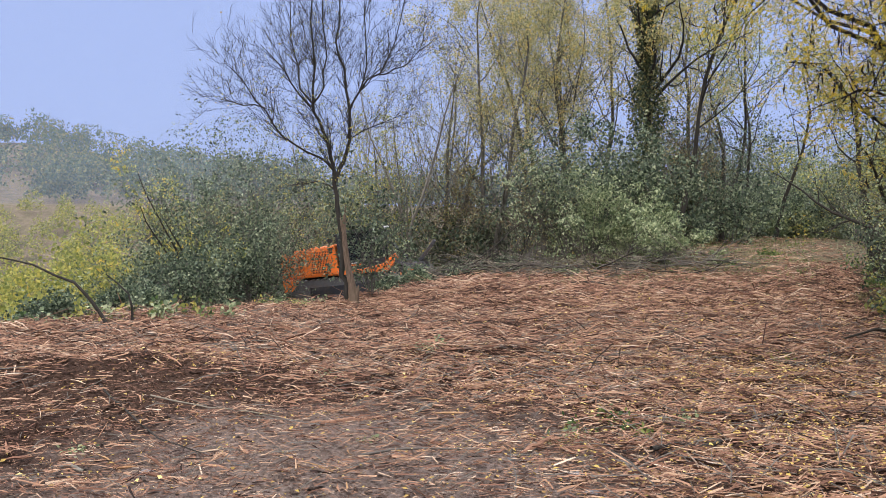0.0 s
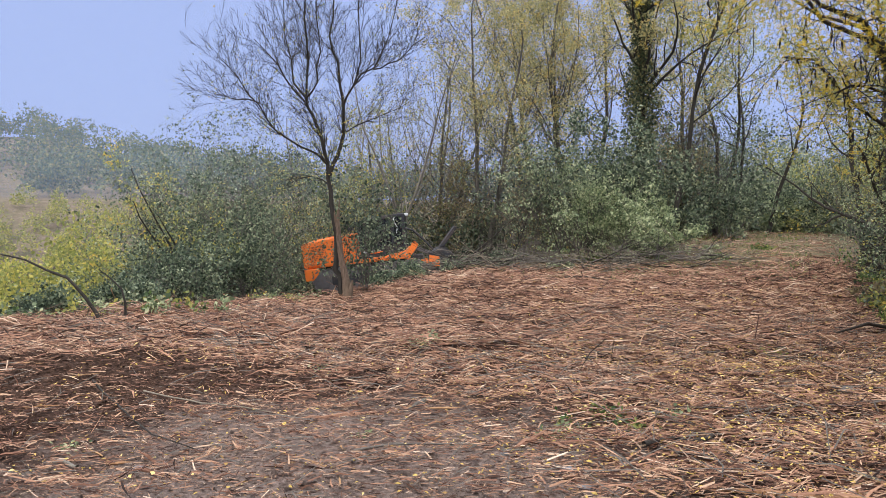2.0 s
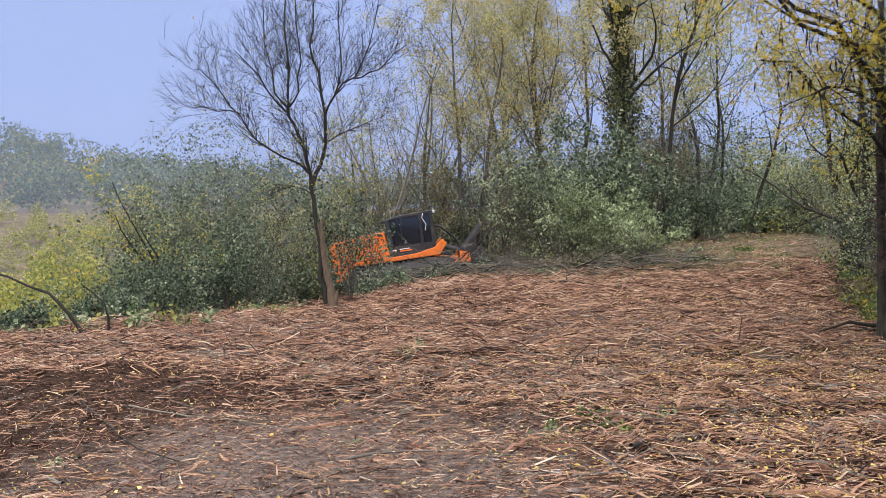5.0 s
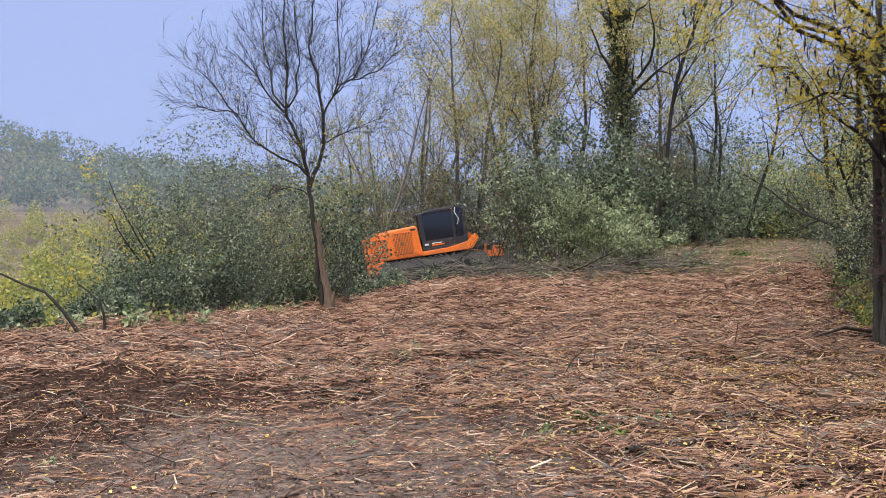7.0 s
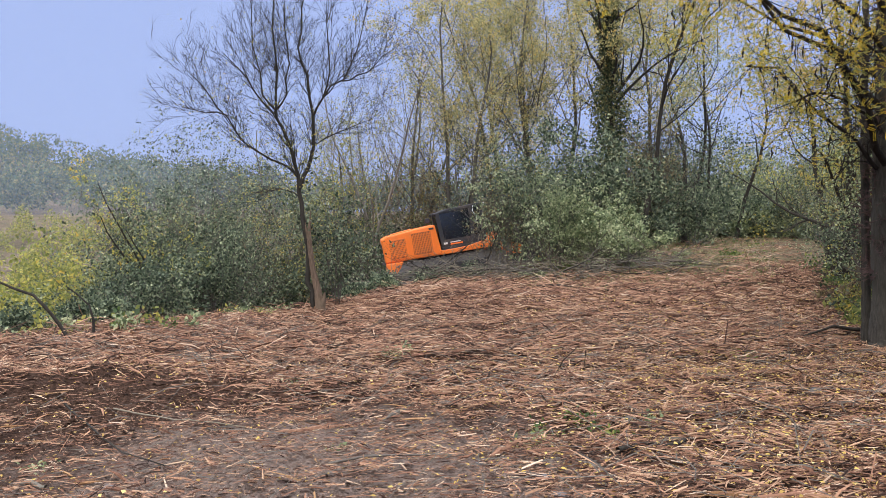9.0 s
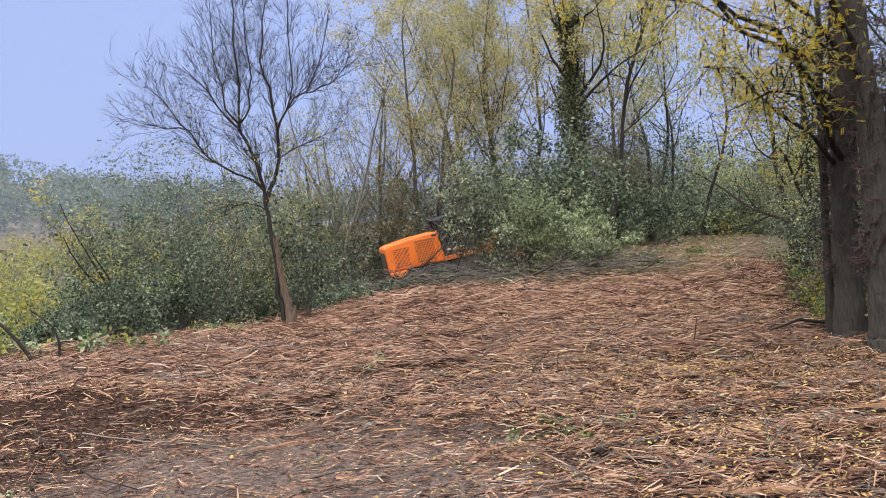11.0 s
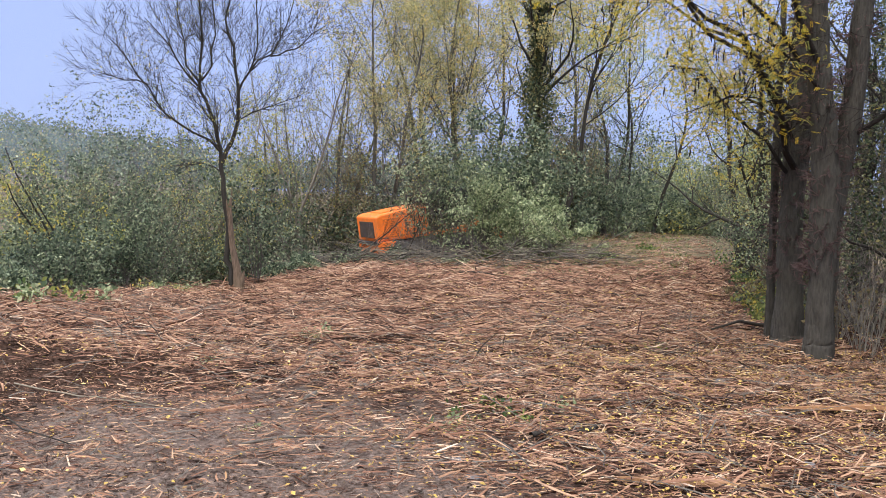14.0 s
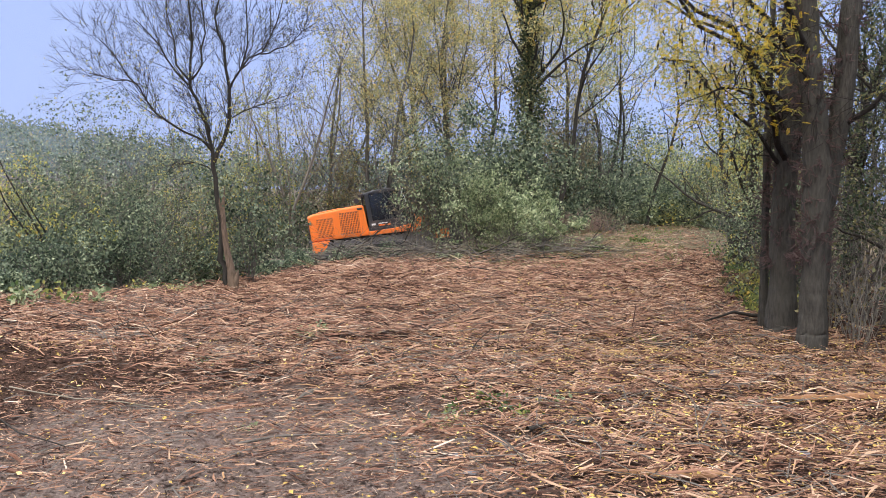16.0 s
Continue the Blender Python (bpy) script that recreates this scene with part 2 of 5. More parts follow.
def leaves(name, rng, centres, per, size, cloud, mat, parent, label="", long=1.6, droop=0.0, flat=0.0, small=False):
    """Many small rhombic leaves around the given places."""
    if not len(centres):
        return None
    r = np.random.default_rng(rng.randrange(1 << 30))
    c = np.array([tuple(p) for p in centres], dtype=float)
    c = np.repeat(c, per, axis=0)
    n = len(c)
    c = c + r.normal(0, cloud, (n, 3)) * (1, 1, 0.8)
    a = r.normal(0, 1, (n, 3))
    a[:, 2] = a[:, 2] * (1 - flat) - droop
    a /= np.linalg.norm(a, axis=1)[:, None]
    b = np.cross(a, r.normal(0, 1, (n, 3)))
    b /= np.linalg.norm(b, axis=1)[:, None]
    s = size * r.uniform(0.6, 1.35, n)[:, None]
    a, b = a * s * long, b * s
    if small:
        v = np.stack([c - b * 0.5, c + b * 0.5, c + a], axis=1).reshape(-1, 3)
        return mesh_object(name, v, np.arange(3 * n).reshape(-1, 3), mat, parent, label)
    v = np.stack([c, c + a * 0.5 + b * 0.5, c + a, c + a * 0.5 - b * 0.5], axis=1).reshape(-1, 3)
    return mesh_object(name, v, np.arange(4 * n).reshape(-1, 4), mat, parent, label)


def pinnate(name, rng, centres, per, size, cloud, mat, parent, label="", pairs=8):
    """Feathery compound leaves: leaflets in pairs along a drooping stalk."""
    r = np.random.default_rng(rng.randrange(1 << 30))
    c = np.repeat(np.array([tuple(p) for p in centres], dtype=float), per, axis=0)
    n = len(c)
    c = c + r.normal(0, cloud, (n, 3))
    a = r.normal(0, 1, (n, 3))
    a[:, 2] = a[:, 2] * 0.4 - 0.55
    a /= np.linalg.norm(a, axis=1)[:, None]
    b = np.cross(a, r.normal(0, 0.4, (n, 3)) + (0, 0, 1))
    b /= np.linalg.norm(b, axis=1)[:, None]
    s = size * r.uniform(0.7, 1.3, n)[:, None]
    out = []
    for i in range(pairs):
        root = c + a * s * (0.15 + 0.85 * i / pairs)
        for side in (1, -1):
            go = (b * side + a * 0.35) * s * 0.19
            w = a * s * 0.042
            out.append(np.stack([root, root + go * 0.5 + w, root + go, root + go * 0.5 - w], axis=1))
    v = np.stack(out, axis=1).reshape(-1, 3)
    return mesh_object(name, v, np.arange(len(v)).reshape(-1, 4), mat, parent, label)


# ---- the lie of the land ----
def smooth(a, b, v):
    t = np.clip((v - a) / (b - a), 0, 1)
    return t * t * (3 - 2 * t)


def land(x, y):
    """Height of the ground: a cleared bank that falls away to a valley, and a hill beyond."""
    x, y = np.asarray(x, dtype=float), np.asarray(y, dtype=float)
    z = 0.026 * np.clip(y - 14, 0, 40)
    s = (x + 5.4) * -0.845 + (y - 10.9) * 0.535
    k = 0.2 + 0.008 * np.clip(-x - 3, 0, 12)
    z = z - k * np.clip(s - 0.3, 0, 60) * smooth(0.0, 5.0, s) * (1 - 0.75 * smooth(-4, 3, x))
    # low hump of shredded wood and a soil heap by the track
    z = z + 0.17 * np.exp(-(((x - 1.2) / 2.6) ** 2 + ((y - 17.5) / 3.2) ** 2)) - 0.22 * smooth(0.2, -2.6, x) * smooth(12.0, 16.0, y)
    z = z - 0.16 * smooth(15, 20, y) * smooth(6.0, 3.0, x)
    z = z + 0.20 * np.exp(-(((x + 3.3) / 1.5) ** 2 + ((y - 7.6) / 0.9) ** 2))
    z = z + 0.10 * np.exp(-(((x - 0.2) / 0.9) ** 2 + ((y - 9.3) / 0.5) ** 2))
    z = z + 0.25 * smooth(6.5, 9.0, x) * smooth(9, 14, y)
    z = z - 0.45 * np.exp(-(((x - 3.0) / 3.0) ** 2 + ((y - 29.5) / 2.6) ** 2))
    # valley and far hill
    far = smooth(45, 75, y)
    ridge = 26 - 11 * smooth(-150, -85, x) - 9 * smooth(-90, -30, x)
    slope = -13 + 17 * smooth(70, 155, y) + (ridge - 4) * smooth(155, 265, y) - 20 * smooth(300, 700, y)
    z = np.maximum(z, -14) * (1 - far) + slope * far
    return z


def ground_mesh():
    xs = np.unique(np.concatenate([np.arange(-1500, -60, 60), np.arange(-260, -20, 8), np.arange(-20, -9, 0.6), np.arange(-9, 10, 0.14), np.arange(10, 26, 0.8), np.arange(26, 120, 8), np.arange(120, 1501, 60)]).round(3))
    ys = np.unique(np.concatenate([np.arange(-300, -12, 24), np.arange(-12, 3, 1.0), np.arange(3, 22, 0.14), np.arange(22, 40, 0.28), np.arange(40, 50, 0.7), np.arange(50, 320, 7), np.arange(320, 2000, 80)]).round(3))
    gx, gy = np.meshgrid(xs, ys)
    z = land(gx, gy)
    near = (gy > 2) & (gy < 42)
    rough = np.zeros_like(z)
    for i, j in zip(*np.nonzero(near & (np.abs(gx) < 18))):
        p = Vector((gx[i, j], gy[i, j], 0))
        rough[i, j] = 0.075 * noise.noise(p * 1.1) + 0.05 * noise.noise(p * 3.1)
    z = z + rough
    v = np.stack([gx, gy, z], axis=-1).reshape(-1, 3)
    h, w = gx.shape
    q = np.arange(h * w).reshape(h, w)
    f = np.stack([q[:-1, :-1], q[:-1, 1:], q[1:, 1:], q[1:, :-1]], axis=-1).reshape(-1, 4)
    ob = mesh_object("ground", v, f, GROUND)
    ob.data.polygons.foreach_set("use_smooth", [True] * len(f))
    return tagged(ob, "brown soil bank strewn with shredded wood", "ground", kind="structure")


def ground_z(x, y):
    p = Vector((x, y, 0))
    return float(land(x, y)) + 0.075 * noise.noise(p * 1.1) + 0.05 * noise.noise(p * 3.1)


ground = ground_mesh()


def thing(name, label, category, x, y, z=None, turn=0.0, group=""):
    ob = new(name)
    ob.matrix_basis = pose(x, y, ground_z(x, y) if z is None else z, 0, 0, turn)
    return tagged(ob, label, category, group)


# ---- trees and shrubs ----
def tree(name, label, category, x, y, seed, height, radius, leaf, per, size, lean=(0, 0), fork=1, start=0.35, kids=(4, 5, 6), rise=0.12, bark=None,
         cloud=0.16, feathery=False, spread=0.75, group="", clad=False, droop=0.3, shrink=0.42):
    rng = random.Random(seed)
    ob = thing(name, label, category, x, y, group=group)
    wood, tips = Wood(), []
    for k in range(fork):
        d = Vector((lean[0] + (rng.gauss(0, 0.12) if fork > 1 else 0), lean[1] + (rng.gauss(0, 0.12) if fork > 1 else 0), 1)).normalized()
        pts, p = [Vector((0.12 * k, 0.05 * k, -0.15))], Vector((0.12 * k, 0.05 * k, -0.15))
        n = 9
        h = height * (1 - 0.12 * k)
        for i in range(n):
            d = (d + rvec(rng, 0.03 if clad else 0.11) + Vector((0, 0, 0.05))).normalized()
            p = p + d * (h / n)
            pts.append(p.copy())
        radii = [radius * (1.25 if i == 0 else 1) * (1 - 0.9 * i / n) + 0.008 for i in range(n + 1)]
        wood.tube(pts, radii, 8)
        for i in range(int(h * 1.5)):
            s = start + (1 - start) * (i + rng.random()) / int(h * 1.5)
            at = min(n - 1, int(s * n))
            q = pts[at].lerp(pts[at + 1], s * n - at)
            w = rng.uniform(0, 2 * math.pi)
            go = Vector((math.cos(w), math.sin(w), 0.45 + rng.random() * 0.7))
            bough(wood, tips, rng, q, go, h * (0.50 - 0.28 * s) * rng.uniform(0.6, 1.35), radius * (1 - 0.85 * s) * 0.55, 2, rise, 0.17, kids, shrink, spread)
    wood.make("trunk", bark or BARK_GREY, ob)
    centres = [p for p, lv in tips]
    if leaf and centres:
        if feathery:
            pinnate("crown", rng, centres, per, size, cloud, leaf, ob)
        else:
            leaves("crown", rng, [p for p in centres if noise.noise(p * 0.8 + Vector((seed * 2.3, 0, 0))) > -0.2], per, size, cloud, leaf, ob, droop=droop, small=True)
    if clad:
        around = []
        for i in range(1500):
            s = rng.random() * 0.8
            at = min(n - 1, int(s * n))
            q = pts[at].lerp(pts[at + 1], s * n - at)
            lump = 0.75 + 0.6 * noise.noise(Vector((s * 9, 2.0, 0.5)))
            w, r = rng.uniform(0, 2 * math.pi), rng.uniform(0.15, 1.0) ** 0.7 * (1.05 - 0.85 * s) * lump
            around.append(q + Vector((math.cos(w) * r, math.sin(w) * r, rng.gauss(0, 0.1))))
        leaves("ivy", rng, around, 12, 0.075, 0.12, LEAF_IVY, ob, "dark ivy wrapped round the trunk", long=1.1, droop=0.8)
    return ob


def shrub(name, label, category, x, y, seed, height, width, leaf, per, size, stems=9, kids=(4, 5), bark=None, cloud=0.13, group="", rise=0.1, stem_r=0.022, level=2, bare=0.0, open_up=1.0):
    rng = random.Random(seed)
    ob = thing(name, label, category, x, y, group=group)
    tips = []
    for i in range(stems):
        wood = Wood()
        w = 2 * math.pi * (i + rng.random()) / stems
        out = width / height * rng.uniform(0.1, 0.75)
        go = Vector((math.cos(w) * out, math.sin(w) * out, open_up))
        at = Vector((math.cos(w), math.sin(w), 0)) * rng.uniform(0.02, 0.22) * width * 0.5
        at.z = -0.12
        bough(wood, tips, rng, at, go, height * rng.uniform(0.65, 1.05), stem_r * rng.uniform(0.6, 1.2), level, rise, 0.16, kids, 0.52, 0.9)
        wood.make("stem", bark or BARK_TWIG, ob)
    centres = [p for p, lv in tips if rng.random() > bare]
    if per:
        leaves("foliage", rng, [p for p in centres if noise.noise(p * 1.5 + Vector((seed * 3.7, 0, 0))) > -0.16], per, size, cloud, leaf, ob, droop=0.2, small=y > 23.5)
    return ob


def bare_tree():
    """The nearly leafless tree on the edge of the bank, with limbs that fan upward."""
    rng = random.Random(5)
    ob = thing("bare_tree", "nearly leafless grey tree with fanned upright limbs", "tree", -2.33, 15.5, 0.05)
    wood, tips = Wood(), []
    limbs = [
        (0.105, [(0, 0, -0.2), (-0.06, 0, 0.3), (-0.15, 0, 0.7), (-0.22, 0, 1.5), (-0.27, 0, 2.0), (-0.33, 0, 2.5), (-0.46, 0, 3.05), (-0.64, 0, 3.5), (-0.77, 0.05, 3.75), (-0.74, 0.1, 4.55), (-0.83, 0.1, 5.45), (-0.89, 0.2, 6.7)]),
        (0.052, [(-0.8, 0.05, 3.75), (-1.17, -0.1, 4.2), (-1.39, -0.2, 4.55), (-1.72, -0.3, 4.9)]),
        (0.05, [(-0.8, 0.05, 3.85), (-1.08, 0.2, 4.35), (-1.22, 0.4, 4.9), (-1.32, 0.5, 5.55), (-1.37, 0.6, 6.45)]),
        (0.048, [(-0.74, 0.05, 3.85), (-0.5, -0.2, 4.1), (-0.43, -0.3, 4.65), (-0.5, -0.4, 5.35), (-0.54, -0.5, 6.4)]),
        (0.075, [(-0.3, 0, 2.3), (-0.15, 0.1, 2.7), (-0.05, 0.15, 3.1), (-0.05, 0.15, 3.75), (-0.17, 0.2, 4.55), (-0.36, 0.3, 5.1), (-0.3, 0.4, 5.9), (-0.2, 0.5, 6.6)]),
        (0.055, [(-0.05, 0.15, 3.7), (0.16, 0.0, 4.05), (0.32, -0.1, 4.55), (0.28, -0.2, 5.45), (0.37, -0.3, 6.6)]),
        (0.05, [(0.16, 0.0, 4.05), (0.55, 0.2, 4.45), (0.83, 0.3, 5.1), (1.03, 0.4, 6.1)]),
        (0.036, [(0.53, 0.2, 4.42), (0.85, 0.0, 4.5), (1.16, -0.2, 4.6), (1.58, -0.3, 4.95)]),
        (0.06, [(-0.33, 0, 2.5), (-0.84, -0.2, 2.85), (-1.29, -0.4, 3.15), (-1.56, -0.5, 3.6), (-1.94, -0.6, 4.1), (-2.2, -0.7, 4.4)]),
        (0.034, [(-1.57, -0.5, 3.65), (-2.0, -0.5, 3.7), (-2.4, -0.6, 3.8)]),
        (0.03, [(-0.03, 0.15, 3.15), (0.38, 0.3, 3.4), (0.83, 0.4, 3.6), (1.27, 0.5, 3.85)]),
        (0.03, [(-0.28, 0, 2.1), (-0.75, 0.4, 2.3), (-1.15, 0.6, 2.3), (-1.4, 0.7, 2.0)]),
    ]
    for radius, way in limbs:
        pts = []
        way = [Vector(p) for p in way]
        for a, b in zip(way, way[1:]):
            pts += [a, a.lerp(b, 0.5) + rvec(rng, 0.03)]
        pts.append(way[-1])
        n = len(pts) - 1
        wood.tube(pts, [radius * (0.56 if radius > 0.07 else 0.34) * (1 - 0.88 * i / n) + 0.004 for i in range(n + 1)], 7)
        for i in range(int(n * 3.6)):
            s = 0.25 + 0.75 * rng.random()
            at = min(n - 1, int(s * n))
            axis = (pts[at + 1] - pts[at]).normalized()
            side = rvec(rng).cross(axis).normalized()
            if pts[at].z < 2.2:
                continue
            bough(wood, tips, rng, pts[at], axis + side * 0.7 + Vector((0, 0, 0.1)), rng.uniform(0.55, 1.15), radius * (1 - 0.85 * s) * 0.12 + 0.0028, 2, 0.09, 0.15, (4, 3), 0.58, 0.62)
    wood.make("trunk", BARK_DARK, ob)
    few = [p for p, lv in tips if rng.random() < (0.3 if p.z < 3.3 else 0.06 if p.z < 4.3 else 0.015)]
    leaves("foliage", rng, few, 3, 0.024, 0.10, LEAF_OLIVE, ob, "a few remaining yellowing leaves")
    # the broken dead stem beside it
    snag = Wood()
    pts = [Vector((0.10, -0.1, -0.2)), Vector((0.05, -0.1, 0.25)), Vector((-0.05, -0.1, 0.7)), Vector((-0.10, -0.12, 1.15)), Vector((-0.12, -0.1, 1.45)), Vector((-0.08, -0.1, 1.85))]
    snag.tube(pts, [0.115, 0.075, 0.058, 0.05, 0.038, 0.005], 9)
    snag.tube([Vector((-0.13, -0.12, 1.3)), Vector((-0.17, -0.13, 1.5)), Vector((-0.18, -0.13, 1.62))], [0.03, 0.022, 0.004], 6)
    snag.tube([Vector((0.12, -0.12, -0.1)), Vector((0.16, -0.14, 0.1)), Vector((0.19, -0.15, 0.25))], [0.08, 0.05, 0.015], 6)
    snag.make("broken_stem", BARK_REDDISH, ob, "split weathered dead stem")
    return ob


bare_tree()

# locusts and other trees behind the bank
for i, (x, y, h, r, lean, leaf, per, fork) in enumerate([
    (0.9, 32.2, 11.5, 0.11, (0.02, 0), LEAF_LOCUST, 3, 2), (2.6, 34.5, 13.0, 0.11, (0.05, 0), LEAF_LOCUST, 3, 2), (4.4, 33.4, 13.0, 0.11, (0.03, 0), LEAF_LOCUST, 4, 2),
    (5.6, 36.0, 13.5, 0.11, (-0.03, 0), LEAF_LOCUST, 4, 1), (-0.9, 34.0, 9.5, 0.10, (0.02, 0), LEAF_OLIVE, 1, 2), (-3.2, 35.0, 8.5, 0.10, (0, 0), LEAF_OLIVE, 1, 2), (9.6, 36.0, 12, 0.12, (0.10, 0), LEAF_LOCUST, 4, 1)]):
    tree("locust_tree", "slender locust tree with thinning yellow-green foliage", "tree", x, y, 40 + i, h, r, leaf, per * 3, 0.05, lean, fork, group="trees behind the bank", bark=BARK_GREY, cloud=0.16, kids=(4, 5, 4), start=0.22, shrink=0.5)
tree("ivy_clad_tree", "tall tree with an ivy-wrapped dark trunk", "tree", 7.0, 30.0, 61, 12.5, 0.22, LEAF_LOCUST, 13, 0.065, (0.0, 0), 1, clad=True, cloud=0.16, kids=(3, 4, 4), bark=BARK_DARK)
for i, (x, y, h, lean) in enumerate([(7.6, 29.6, 12.0, (0.13, 0)), (10.8, 34.0, 11.0, (0.18, 0)), (11.6, 37.0, 10.5, (0.14, 0)), (13.4, 39.0, 10.0, (0.16, 0)), (14.6, 38.0, 9.5, (0.1, 0))]):
    tree("leaning_tree", "slim leaning tree with sparse green leaves", "tree", x, y, 70 + i, h, 0.10, LEAF_GREY if i % 2 else LEAF_OLIVE, 5, 0.065, lean, 1, bark=BARK_DARK, group="leaning trees by the track", cloud=0.2, kids=(3, 3, 4), start=0.4)

for i, (x, y, h) in enumerate([(-2.4, 32.4, 10.0), (-0.9, 35.5, 10.5), (-4.3, 34.5, 9.5), (-6.0, 35.0, 9.0)]):
    tree("bare_slender_tree", "slender grey tree almost without leaves", "tree", x, y, 580 + i, h, 0.07, LEAF_MEADOW if i == 2 else None, 1, 0.05, (0, 0), 2, 0.15, (4, 5, 5), rise=0.2, bark=BARK_DEAD, cloud=0.1, spread=0.5, group="bare slender trees")
# dense evergreen shrubs down the slope
SHRUBS = [(-7.4, 14.0, 0.8, 1.5), (-8.8, 14.6, 0.9, 1.6), (-6.2, 14.6, 0.9, 1.4), (-9.4, 17.2, 1.4, 2.0), (-11.0, 17.0, 1.3, 2.0), (-5.9, 16.6, 1.5, 1.8), (-8.7, 20.5, 2.0, 2.4), (-7.2, 20.2, 3.5, 2.6), (-6.7, 21.8, 4.3, 2.6), (-7.6, 23.0, 4.6, 3.4), (-9.6, 23.0, 2.6, 2.8), (-5.6, 19.6, 2.6, 2.2), (-6.6, 18.4, 2.2, 2.2), (-7.9, 17.6, 1.3, 1.8), (-6.7, 24.6, 6.2, 2.4), (-8.2, 25.6, 5.4, 2.8), (-7.5, 26.8, 6.4, 2.6)]
for i, (x, y, h, w) in enumerate(SHRUBS):
    shrub("evergreen_shrub", "dense dark green shrub on the slope", "shrub", x, y, 100 + i, h, w, LEAF_DARK, 5, 0.046, 12, (5, 6), group="shrubs on the slope", cloud=0.085, stem_r=0.026)
BACK = [(-11.5, 32, 5.2, 4), (-9.0, 33, 5.8, 4), (-6.8, 33.5, 6.2, 4), (-4.6, 33, 5.8, 4), (-2.4, 33.5, 5.0, 4), (-0.4, 33, 4.6, 4), (1.8, 33.5, 4.8, 4), (3.8, 33, 5.0, 4), (6.0, 34, 5.4, 4), (8.6, 33, 5.4, 4), (10.4, 36, 5.6, 4)]
for i, (x, y, h, w) in enumerate(BACK):
    shrub("thicket_shrub", "tall tangled thicket shrub with dark leaves", "shrub", x, y, 130 + i, h, w, (LEAF_DARK, LEAF_BROWN, LEAF_DARK, LEAF_OLIVE)[i % 4], 4, 0.055, 13, (5, 6), group="thicket behind the machine", cloud=0.12, stem_r=0.04)
rb = random.Random(500)
for i in range(16):
    shrub("undergrowth_shrub", "low dense dark undergrowth below the trees", "shrub", -11 + i * 1.45 + rb.uniform(-0.3, 0.3), 32.6 + rb.uniform(-0.4, 0.8), 501 + i, rb.uniform(2.0, 3.0), 3.0, (LEAF_DARK, LEAF_IVY, LEAF_DARK)[i % 3], 5, 0.08, 9, (4, 5), group="undergrowth below the trees", cloud=0.2, open_up=0.7)
for i in range(9):
    shrub("undergrowth_shrub", "low dense undergrowth where the track ends", "shrub", 10 + i * 1.5 + rb.uniform(-0.3, 0.3), 40.5 + rb.uniform(-0.8, 0.8) - 0.25 * i, 530 + i, rb.uniform(2.0, 3.2), 3.4, (LEAF_DARK, LEAF_GREY, LEAF_DARK)[i % 3], 6, 0.09, 9, (4, 5), group="undergrowth at the end of the track", cloud=0.22, open_up=0.7)
for i in range(14):
    shrub("fern_clump", "low green growth at the end of the track", "shrub", 9.0 + i * 0.8 + rb.uniform(-0.2, 0.2), 38.8 + rb.uniform(-0.6, 0.8), 590 + i, rb.uniform(0.8, 1.3), 1.6, (LEAF_DARK, LEAF_GREY)[i % 2], 7, 0.08, 8, (3, 4), group="low growth at the end of the track", cloud=0.12, open_up=0.6, stem_r=0.012)
# pale shrubs by the brush pile
for i, (x, y, h, w, leaf, per, size) in enumerate([(4.9, 24.0, 2.2, 2.6, LEAF_GREY, 7, 0.055), (5.9, 24.4, 1.7, 2.2, LEAF_GREY, 7, 0.055), (3.8, 24.6, 3.4, 2.6, LEAF_GREY, 5, 0.055), (2.7, 24.8, 3.6, 2.4, LEAF_DARK, 4, 0.055), (2.0, 25.4, 3.2, 1.2, LEAF_BROWN, 1, 0.05), (6.3, 26.5, 3.6, 3.0, LEAF_DARK, 6, 0.07), (4.6, 26.5, 4.4, 3.0, LEAF_DARK, 6, 0.075)]):
    shrub("hazel_shrub", "grey-green leafy shrub beside the brush pile", "shrub", x, y, 160 + i, h, w, leaf, per, size, 11, (5, 6), group="shrubs by the brush pile", cloud=0.085)
# thin growth next to the bare tree
shrub("climber_shrub", "leafy green climber at the bare tree", "shrub", -2.05, 16.6, 181, 2.5, 0.6, LEAF_DARK, 5, 0.045, 9, (5, 5), cloud=0.09, stem_r=0.014)
for i, (x, y, h) in enumerate([(-1.3, 20.6, 0.5), (-0.4, 21.4, 0.5), (-2.0, 19.8, 0.5), (-2.4, 23.2, 0.7), (-1.3, 23.4, 0.6), (-0.2, 23.2, 0.5), (0.9, 23.4, 0.5)]):
    shrub("sapling_clump", "low green regrowth by the bank", "shrub", x, y, 190 + i, h, 1.3, LEAF_DARK, 6, 0.045, 9, (4, 4), group="regrowth by the bank", stem_r=0.01, cloud=0.09)

# right side of the track
RIGHT = [(7.2, 12.3, 2.0, 1.6), (8.5, 14.3, 3.0, 2.2), (9.7, 16.8, 3.0, 2.4), (10.9, 19.4, 3.0, 2.6), (12.3, 22.8, 3.2, 2.8), (14.0, 26.8, 3.4, 3.2), (15.8, 31, 3.8, 3.6), (9.4, 13.5, 4.6, 3.2), (10.8, 17.0, 5.4, 3.6), (7.6, 10.6, 3.4, 2.4), (9.2, 8.6, 4.4, 3.2), (7.9, 7.4, 2.6, 1.8)]
for i, (x, y, h, w) in enumerate(RIGHT):
    shrub("trackside_shrub", "leafy green shrub along the track", "shrub", x, y, 200 + i, h, w, LEAF_IVY if i > 6 else (LEAF_DARK, LEAF_GREY, LEAF_OLIVE, LEAF_DARK)[i % 4], 5, 0.034, 12, (5, 6), group="shrubs along the track", cloud=0.09)
